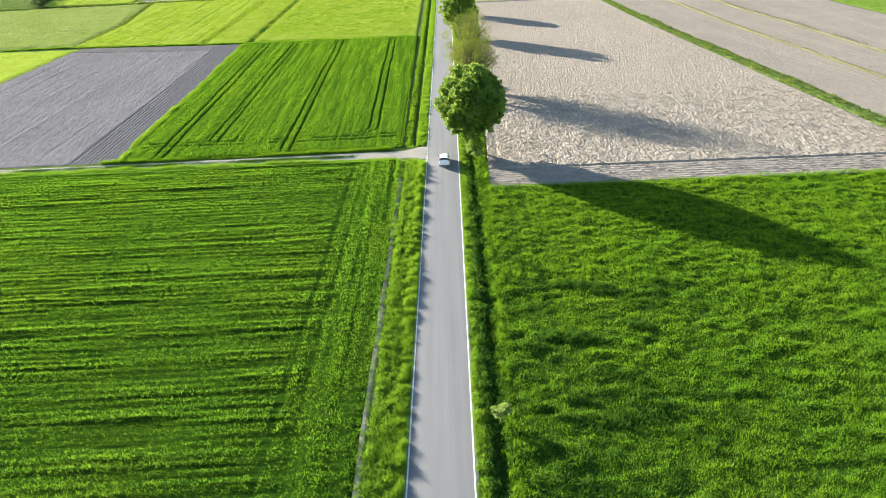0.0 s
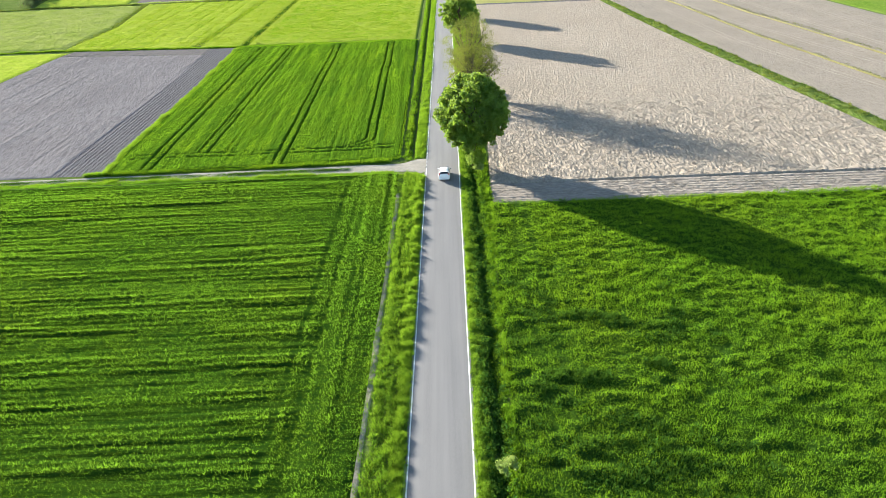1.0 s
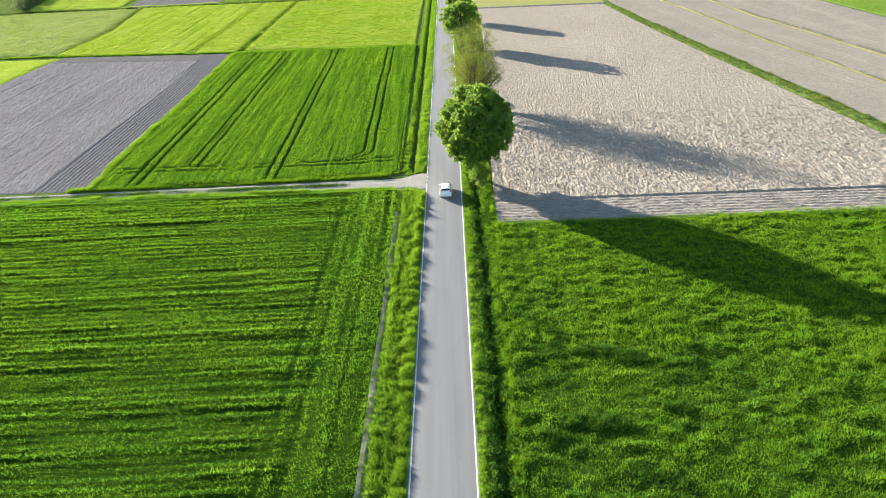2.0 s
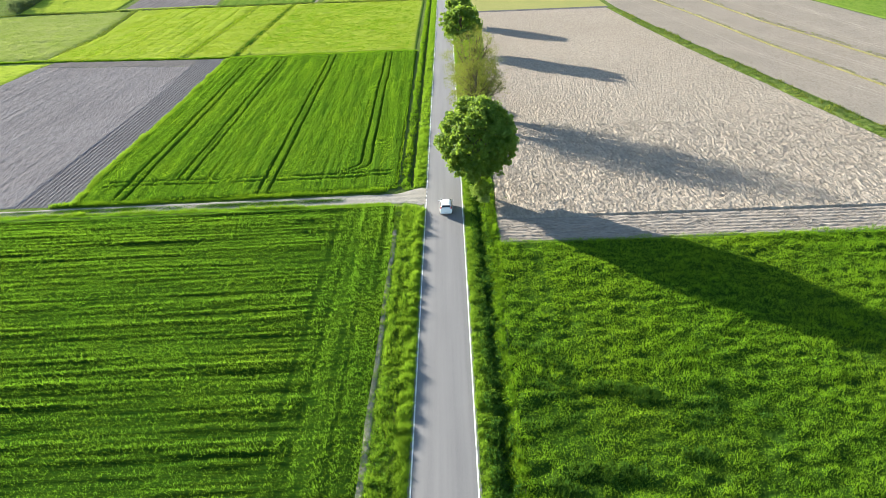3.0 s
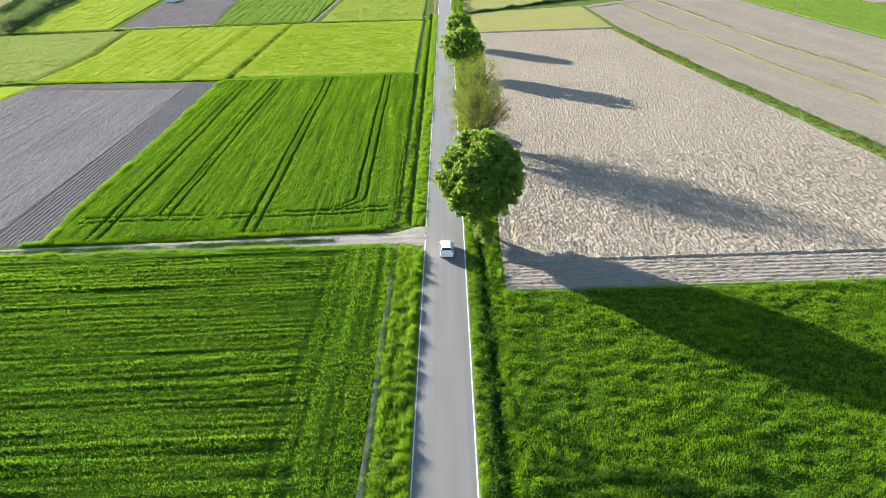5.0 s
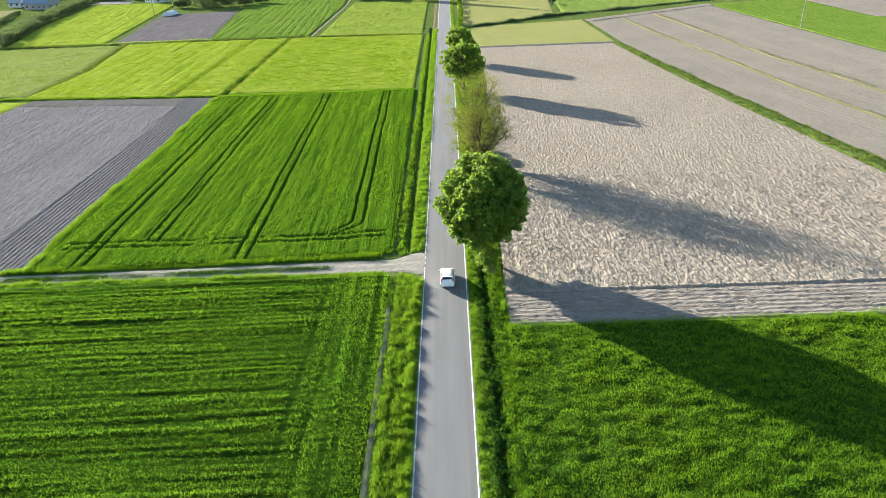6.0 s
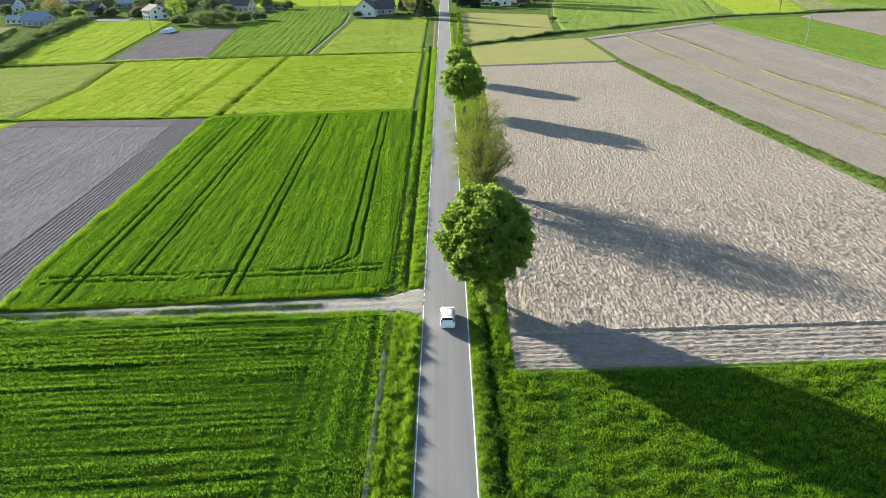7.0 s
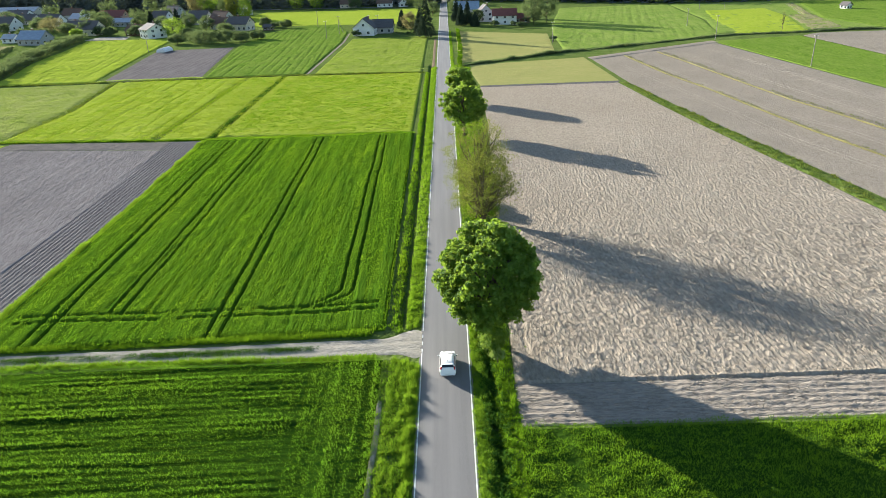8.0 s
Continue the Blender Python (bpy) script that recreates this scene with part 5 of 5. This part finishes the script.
VILLAGE = (
    (-292, 518, 76, 11, 14, 4.2, 8.8, M_WALL_WHITE, M_ROOF_GREY, "white house with a grey pitched roof", 1),
    (-306, 564, 75, 10, 22, 3.4, 7.2, M_WALL_GREY, M_ROOF_GREY, "long low house with a dark grey roof", 1),
    (-274, 541, 74, 10, 17, 4.0, 8.0, M_WALL_WHITE, M_ROOF_GREY, "white gabled house with a grey roof", 1),
    (-222, 424, 74, 9.5, 16, 3.4, 7.2, M_WALL_GREY, M_ROOF_BLUE, "house with a shiny blue sheet metal roof", 1),
    (-211, 467, 74, 10, 13, 4.0, 8.2, M_WALL_CREAM, M_ROOF_GREY, "cream house with a grey gabled roof", 1),
    (-259, 557, 70, 10, 18, 3.4, 6.8, M_WALL_GREY, M_ROOF_PALE, "house with a pale sheet metal roof", 1),
    (-235, 553, 78, 11, 20, 4.2, 8.4, M_WALL_PINK, M_ROOF_RED, "salmon house with a red tiled roof", 1),
    (-179, 457, 72, 8, 11, 3.0, 5.8, M_WALL_WOOD, M_ROOF_BROWN, "low brown wooden barn", 1),
    (-162, 438, 44, 11, 11, 5.0, 7.8, M_WALL_WHITE, M_ROOF_GREY, "white two-storey house with a grey gable roof", 2),
    (-189, 525, 66, 10, 13, 4.6, 8.6, M_WALL_WHITE, M_ROOF_GREY, "white house with a dark roof among trees", 1),
    (-200, 580, 60, 10, 13, 4.4, 8.4, M_WALL_GREY, M_ROOF_GREY, "grey house with a dark tiled roof", 1),
    (-160, 516, 75, 10, 14, 4.2, 8.6, M_WALL_GREY, M_ROOF_GREY, "grey house with a dark gabled roof", 1),
    (-143, 509, 60, 10, 13, 4.2, 8.4, M_WALL_GREY, M_ROOF_BROWN, "long house with a dark brown roof", 1),
    (-134, 474, 68, 8, 11, 3.8, 7.2, M_WALL_CREAM, M_ROOF_BROWN, "cream house with a brown gabled roof", 1),
    (-119, 464, 70, 9, 14, 4.2, 7.8, M_WALL_CREAM, M_ROOF_GREY, "cream house with a dark grey roof", 1),
    (-147, 584, 45, 6, 9, 3.0, 5.6, M_WALL_WHITE, M_ROOF_PALE, "small white house at the wood's edge", 1),
    (-72, 618, 80, 7, 12, 3.4, 6.2, M_WALL_CREAM, M_ROOF_BROWN, "cream house with a brown roof by the woods", 1),
    (-42, 616, 85, 7, 12, 3.2, 6.0, M_WALL_WHITE, M_ROOF_BROWN, "white house with a brown roof by the woods", 1),
    (-27, 612, 10, 7, 9, 3.6, 6.4, M_WALL_WHITE, M_ROOF_GREY, "white gabled house by the woods", 1),
    (-240, 508, 76, 8, 12, 2.8, 5.4, M_WALL_GREY, M_ROOF_GREY, "low grey outhouse with a flat roof", 1),
    (-214, 520, 82, 9, 14, 3.0, 5.2, M_WALL_GREY, M_ROOF_PALE, "low grey house with a flat pale roof", 1),
    (-243, 437, 76, 6, 8, 2.6, 4.6, M_WALL_WHITE, M_ROOF_PALE, "low white outhouse with a pale roof", 1),
    (-282, 590, 80, 10, 15, 4.2, 8.4, M_WALL_GREY, M_ROOF_BROWN, "grey house with a brown roof", 1),
    (-330, 600, 80, 12, 18, 4.0, 8.0, M_WALL_WHITE, M_ROOF_GREY, "long white house with a grey roof", 1),
    (-352, 640, 84, 14, 34, 5.0, 8.0, M_WALL_CREAM, M_ROOF_PALE, "long pale farm hall behind the village", 1),
    (-340, 575, 70, 11, 18, 4.0, 7.6, M_WALL_WHITE, M_ROOF_GREY, "long white house with a dark grey roof", 1),
    (-372, 560, 30, 10, 12, 4.0, 8.0, M_WALL_CREAM, M_ROOF_PALE, "cream house with a pale roof", 1),
)
for h in VILLAGE:
    house(*h)
# the lane in front of the woods
sheet("lane", [(-160, 629), (-160, 634)], [(-2, 597), (-2, 602)], 2.0, rough(0.05, 2.0), M_ROAD, edge=0.4, rim_z=0.3, label="narrow grey lane in front of the wood")
house(-101, 458, 70, 3.5, 5, 2.2, 3.4, M_WALL_WOOD, M_ROOF_GREY, "small dark wooden garden shed", name="garden_shed", chimney=False, door=False)
house(248.7, 466, 20, 4, 5, 2.6, 4.2, M_WALL_WHITE, M_ROOF_GREY, "small white field hut", name="field_hut", chimney=False, door=False)

# plastic tunnel by the garden plot
M_FILM = plain("milky_plastic_film", (0.75, 0.76, 0.76), 0.35, 0, 0.1, 0.5)
tunnel = base("greenhouse_tunnel", pose(-131.5, 372, 0, 0, 0, -8), "small white plastic greenhouse tunnel beside the garden plot", "greenhouse")
bm = bmesh.new()
arc = [(2.2 * math.cos(a), 2.0 * math.sin(a)) for a in np.linspace(0, math.pi, 11)]
rows_ = [[bm.verts.new((px, py, pz)) for px, pz in arc] for py in np.linspace(-4, 4, 5)]
for a, b in zip(rows_, rows_[1:]):
    for k in range(10):
        bm.faces.new((a[k], a[k + 1], b[k + 1], b[k]))
bm.faces.new(rows_[0])
bm.faces.new(rows_[-1][::-1])
part("film", bm, M_FILM, tunnel)
for py in np.linspace(-4, 4, 5):
    bm = bmesh.new()
    tube(bm, [(px * 1.01, py, pz * 1.01) for px, pz in arc], [0.04] * 11, 5)
    part("hoop", bm, M_RIM, tunnel)
part("door", one_box(-0.6, 0.6, -4.06, -4.01, 0, 1.7), M_FRAME, tunnel)


# ---- poles ----
def pole(x, y, h, label, material, arms=1, strut=False, lamp=False):
    root = base("utility_pole", pose(x, y, 0, 0, 0, 20), label, "utility pole", "utility poles")
    bm = bmesh.new()
    tube(bm, [(0, 0, -0.5), (0, 0, h * 0.5), (0, 0, h)], [0.17, 0.145, 0.11], 8)
    part("post", bm, material, root)
    if strut:
        bm = bmesh.new()
        tube(bm, [(2.6, 0, -0.3), (0.1, 0, h * 0.8)], [0.13, 0.11], 8)
        part("strut", bm, material, root)
    for i in range(arms):
        z = h - 0.35 - i * 0.7
        arm = part("crossarm", one_box(-0.9, 0.9, -0.06, 0.06, z - 0.06, z + 0.06), M_CONCRETE, root)
        for px in (-0.8, 0, 0.8):
            bm = bmesh.new()
            tube(bm, [(px, 0, z + 0.06), (px, 0, z + 0.14), (px, 0, z + 0.26)], [0.05, 0.07, 0.03], 6)
            part("insulator", bm, M_FRAME, arm)
    return root


for x, y, h in ((53.1, 356, 9.3), (125.0, 348.3, 10.4), (128.0, 270.1, 10.4), (130, 400.7, 9.2)):
    pole(x, y, h, "pale wooden power line pole standing in grass", M_WOOD_POLE)
tree("bare_sapling", 162, 364, 11.5, (1.8, 1.8, 2.6), 7.0, "thin nearly bare young tree on the field boundary", M_WILLOW, 91, 30, 4, 0.2, 0.6, 0.12, 14, twigs=4, fork=3.0, bark=M_TWIG)
pole(-139, 371, 9.5, "wooden power line pole beside the garden plot", M_WOOD_POLE)
pole(-54, 424, 9.5, "braced wooden pole beside the path", M_WOOD_POLE, strut=True)
pole(-57, 398, 9.5, "wooden pole in the green field", M_WOOD_POLE)
pole(-72, 463, 9.5, "far wooden power line pole", M_WOOD_POLE)
pole(-33, 430, 9.0, "wooden pole behind the white house", M_WOOD_POLE)


# ---- village trees and hedges ----
def conifer(x, y, h, rr, seed, label="tall dark spruce in a garden"):
    root = base("spruce_tree", pose(x, y, 0), label, "tree", "garden spruces")
    bm = bmesh.new()
    tube(bm, [(0, 0, -0.3), (0, 0, h * 0.5), (0, 0, h * 0.97)], [0.25, 0.16, 0.03], 7)
    part("trunk", bm, M_BARK, root)
    r = np.random.RandomState(seed)
    n = 300
    z = h * (0.06 + 0.92 * (1 - np.sqrt(r.rand(n))))
    rad = rr * (1 - z / h) * (0.5 + 0.5 * r.rand(n)) + 0.1
    a = r.rand(n) * 6.283
    c = np.stack([rad * np.cos(a), rad * np.sin(a), z], 1)
    leaf_cloud("crown", c, 0.45 + 0.7 * (1 - z / h), 30, 0.42, M_SPRUCE, root, seed, 0.6)
    return root


for i, (x, y, h, rr) in enumerate(((-5.6, 392, 20.5, 5.6), (-9.0, 414, 14, 3.8), (14, 446, 13, 3.2), (18, 452, 14, 3.4), (22, 440, 8, 2.6), (-196, 500, 13, 4), (-183, 490, 12, 3.6),
                                   (-150, 560, 15, 4), (-172, 505, 12, 3.2), (12, 470, 14, 3.4), (60, 470, 15, 4), (-20, 440, 11, 3))):
    conifer(x, y, h, rr, 70 + i)
GARDEN = "garden trees in the village"
for i, (x, y, h, rr, mat_) in enumerate((
        (-14.5, 428, 10.5, 4.6, M_BLOSSOM), (-43, 408, 3.4, 2.6, M_BROAD), (55, 436, 20, 6.5, M_BROAD), (64, 447, 19, 6.5, M_BROAD), (47, 425, 3, 2.4, M_BROAD), (-120, 397, 7.5, 6.5, M_BROAD),
        (-110, 400, 7, 5.5, M_BROAD), (-129, 410, 6, 4.5, M_BROAD), (-150, 436, 11, 5.5, M_CHESTNUT), (-246, 488, 9.5, 7.5, M_BLOSSOM), (-262, 500, 7, 5, M_BROAD), (-223, 492, 8, 5.5, M_BROAD),
        (-238, 520, 12, 5.5, M_BROAD), (-255, 590, 14, 6, M_BROAD), (-200, 520, 9, 5, M_BROAD), (-178, 452, 6, 4.5, M_BROAD), (-215, 545, 10, 5, M_BROAD), (-142, 470, 9, 4.5, M_BROAD),
        (-128, 470, 6, 4, M_BROAD), (-108, 480, 6, 4, M_BROAD), (-136, 540, 16, 5, M_CHESTNUT), (-184, 610, 20, 8, M_CHESTNUT), (-196, 618, 17, 7, M_BLOSSOM), (-100, 470, 4, 3, M_BROAD),
        (-230, 610, 14, 6, M_BROAD), (24, 462, 8, 4, M_BROAD), (33, 436, 3.2, 2.4, M_BROAD), (44, 434, 2.6, 2.0, M_BROAD), (-3, 520, 10, 5, M_BROAD), (14, 540, 11, 5, M_BROAD), (-12, 560, 11, 5, M_BROAD),
        (-270, 515, 8, 5, M_BROAD), (-285, 500, 6, 4.5, M_BROAD), (-243, 545, 9, 4.5, M_BROAD), (-222, 510, 9, 5, M_BROAD), (-195, 455, 5.5, 4, M_BROAD), (-168, 470, 10, 5, M_BROAD), (-210, 600, 13, 6, M_BROAD), (-160, 495, 9, 4.5, M_BROAD), (-171, 525, 9, 4.5, M_BROAD), (-125, 452, 5.5, 4.5, M_BROAD), (-137, 425, 6, 4.5, M_BROAD), (-235, 455, 5.6, 4, M_BROAD), (-213, 452, 5.2, 3.6, M_CHESTNUT), (-204, 462, 5.5, 4, M_BROAD), (-66, 612, 9, 5, M_BROAD), (-98, 615, 12, 6, M_CHESTNUT), (-115, 622, 15, 6, M_CHESTNUT), (-20, 605, 9, 5, M_BROAD), (-318, 560, 10, 6, M_BROAD), (-300, 590, 12, 6, M_BROAD), (54, 360, 2.8, 1.6, M_BROAD), (-145, 540, 21, 4.2, M_WILLOW), (-152, 548, 17, 4.5, M_BROAD), (-103, 404, 5.5, 4.5, M_BROAD), (-96, 410, 5.2, 4, M_BROAD), (-136, 402, 5.4, 4, M_BROAD), (-186, 478, 12, 4.5, M_BROAD), (-214, 468, 9, 5.5, M_BROAD), (-92, 466, 5.2, 3.5, M_BROAD), (-236, 538, 10, 5, M_BROAD), (-192, 540, 10, 5, M_BROAD), (-302, 546, 9, 5, M_BROAD), (-250, 462, 5.5, 4, M_BROAD), (-230, 476, 7, 5, M_BROAD), (-272, 535, 8, 4.5, M_BROAD), (-160, 585, 14, 6, M_BROAD), (-240, 440, 5.2, 3.6, M_BROAD))):
    kind_ = {M_BLOSSOM: "blossoming yellow-white garden tree", M_CHESTNUT: "sunlit leafy green garden tree", M_BROAD: "dark green leafy garden tree", M_WILLOW: "tall yellow-green poplar behind the houses"}[mat_] if h > 5 else "low rounded green garden bush"
    tree("garden_tree" if h > 5 else "garden_bush", x, y, h, (rr, rr, h * 0.45), h * 0.5, kind_, mat_, 100 + i, (170 if h > 15 else 84) if h > 5 else 40, 56, 0.42, rr * 0.32, 0.2, 8, fork=h * 0.15, group=GARDEN)


def hedge(pts, half, tall, seed, label, material=M_BROAD):
    q = np.array(pts, float)
    root = base("hedge", pose(*q[0], 0), label, "hedge")
    seg = np.linalg.norm(np.diff(q, axis=0), axis=1)
    acc = np.concatenate([[0], np.cumsum(seg)])
    n = int(seg.sum() * 2.2 * max(1.0, half))
    r = np.random.RandomState(seed)
    d = r.rand(n) * seg.sum()
    c = np.stack([np.interp(d, acc, q[:, 0]) - q[0, 0], np.interp(d, acc, q[:, 1]) - q[0, 1], tall * (0.25 + 0.6 * r.rand(n)) * (0.75 + 0.4 * vnoise(d / 9, d * 0, seed % 7))], 1)
    c[:, :2] += (r.rand(n, 2) - 0.5) * 2 * half
    leaf_cloud("foliage", c, np.full(n, 0.24 * tall), 52, 0.34, material, root, seed)
    bm = bmesh.new()
    for k in range(0, n, 6):
        tube(bm, [(c[k, 0], c[k, 1], -0.2), (c[k, 0], c[k, 1], c[k, 2])], [0.08, 0.03], 5)
    tagged(part("stems", bm, M_BARK, root), kind="stuff")
    return root


hedge([(-168, 290), (-186, 350), (-205, 440)], 3.4, 4.6, 201, "long dense green field hedge")
hedge([(-205, 350), (-225, 405)], 1.2, 2.0, 202, "low clipped garden hedge")
hedge([(-24, 409), (-9, 407)], 0.8, 1.6, 203, "low clipped garden hedge by the house")
hedge([(-24, 436), (-10, 434)], 0.9, 2.2, 204, "dark hedge behind the house")
hedge([(8.3, 290), (10.2, 340), (11.2, 420)], 0.8, 1.8, 205, "overgrown leafy hedge along the roadside", M_MEADOW_BLADE)


# ---- the woods behind the village ----
def woods(line, depth, spacing, seed, label):
    q = np.array(line, float)
    seg = np.linalg.norm(np.diff(q, axis=0), axis=1)
    acc = np.concatenate([[0], np.cumsum(seg)])
    r = np.random.RandomState(seed)
    n = int(seg.sum() * depth / spacing ** 2)
    d, e = r.rand(n) * seg.sum(), r.rand(n) * depth
    x, y = np.interp(d, acc, q[:, 0]) + (r.rand(n) - 0.5) * 6, np.interp(d, acc, q[:, 1]) + e
    h = 17 + 7 * r.rand(n)
    k = 50
    z = 1 - r.rand(n, k) ** 0.6
    rad = (1 - z) * (2.6 + 1.2 * r.rand(n, 1)) * (0.4 + 0.6 * r.rand(n, k)) + 0.1
    a = r.rand(n, k) * 6.283
    c = np.stack([x[:, None] + rad * np.cos(a), y[:, None] + rad * np.sin(a), h[:, None] * (0.02 + 0.98 * z)], 2)
    s = 1.3 + 1.3 * r.rand(n, k)
    out = np.stack([np.cos(a), np.sin(a), np.full_like(a, -0.5)], 2) * s[..., None]
    side = np.stack([-np.sin(a), np.cos(a), np.zeros_like(a)], 2) * (s * 0.6)[..., None]
    v = np.stack([c - side, c + side, c + out], 2).reshape(-1, 3)
    ob = mesh_from("woods", v, np.arange(len(v)).reshape(-1, 3), M_HAZY_NEEDLE)
    return tagged(ob, label, "woods", kind="stuff")


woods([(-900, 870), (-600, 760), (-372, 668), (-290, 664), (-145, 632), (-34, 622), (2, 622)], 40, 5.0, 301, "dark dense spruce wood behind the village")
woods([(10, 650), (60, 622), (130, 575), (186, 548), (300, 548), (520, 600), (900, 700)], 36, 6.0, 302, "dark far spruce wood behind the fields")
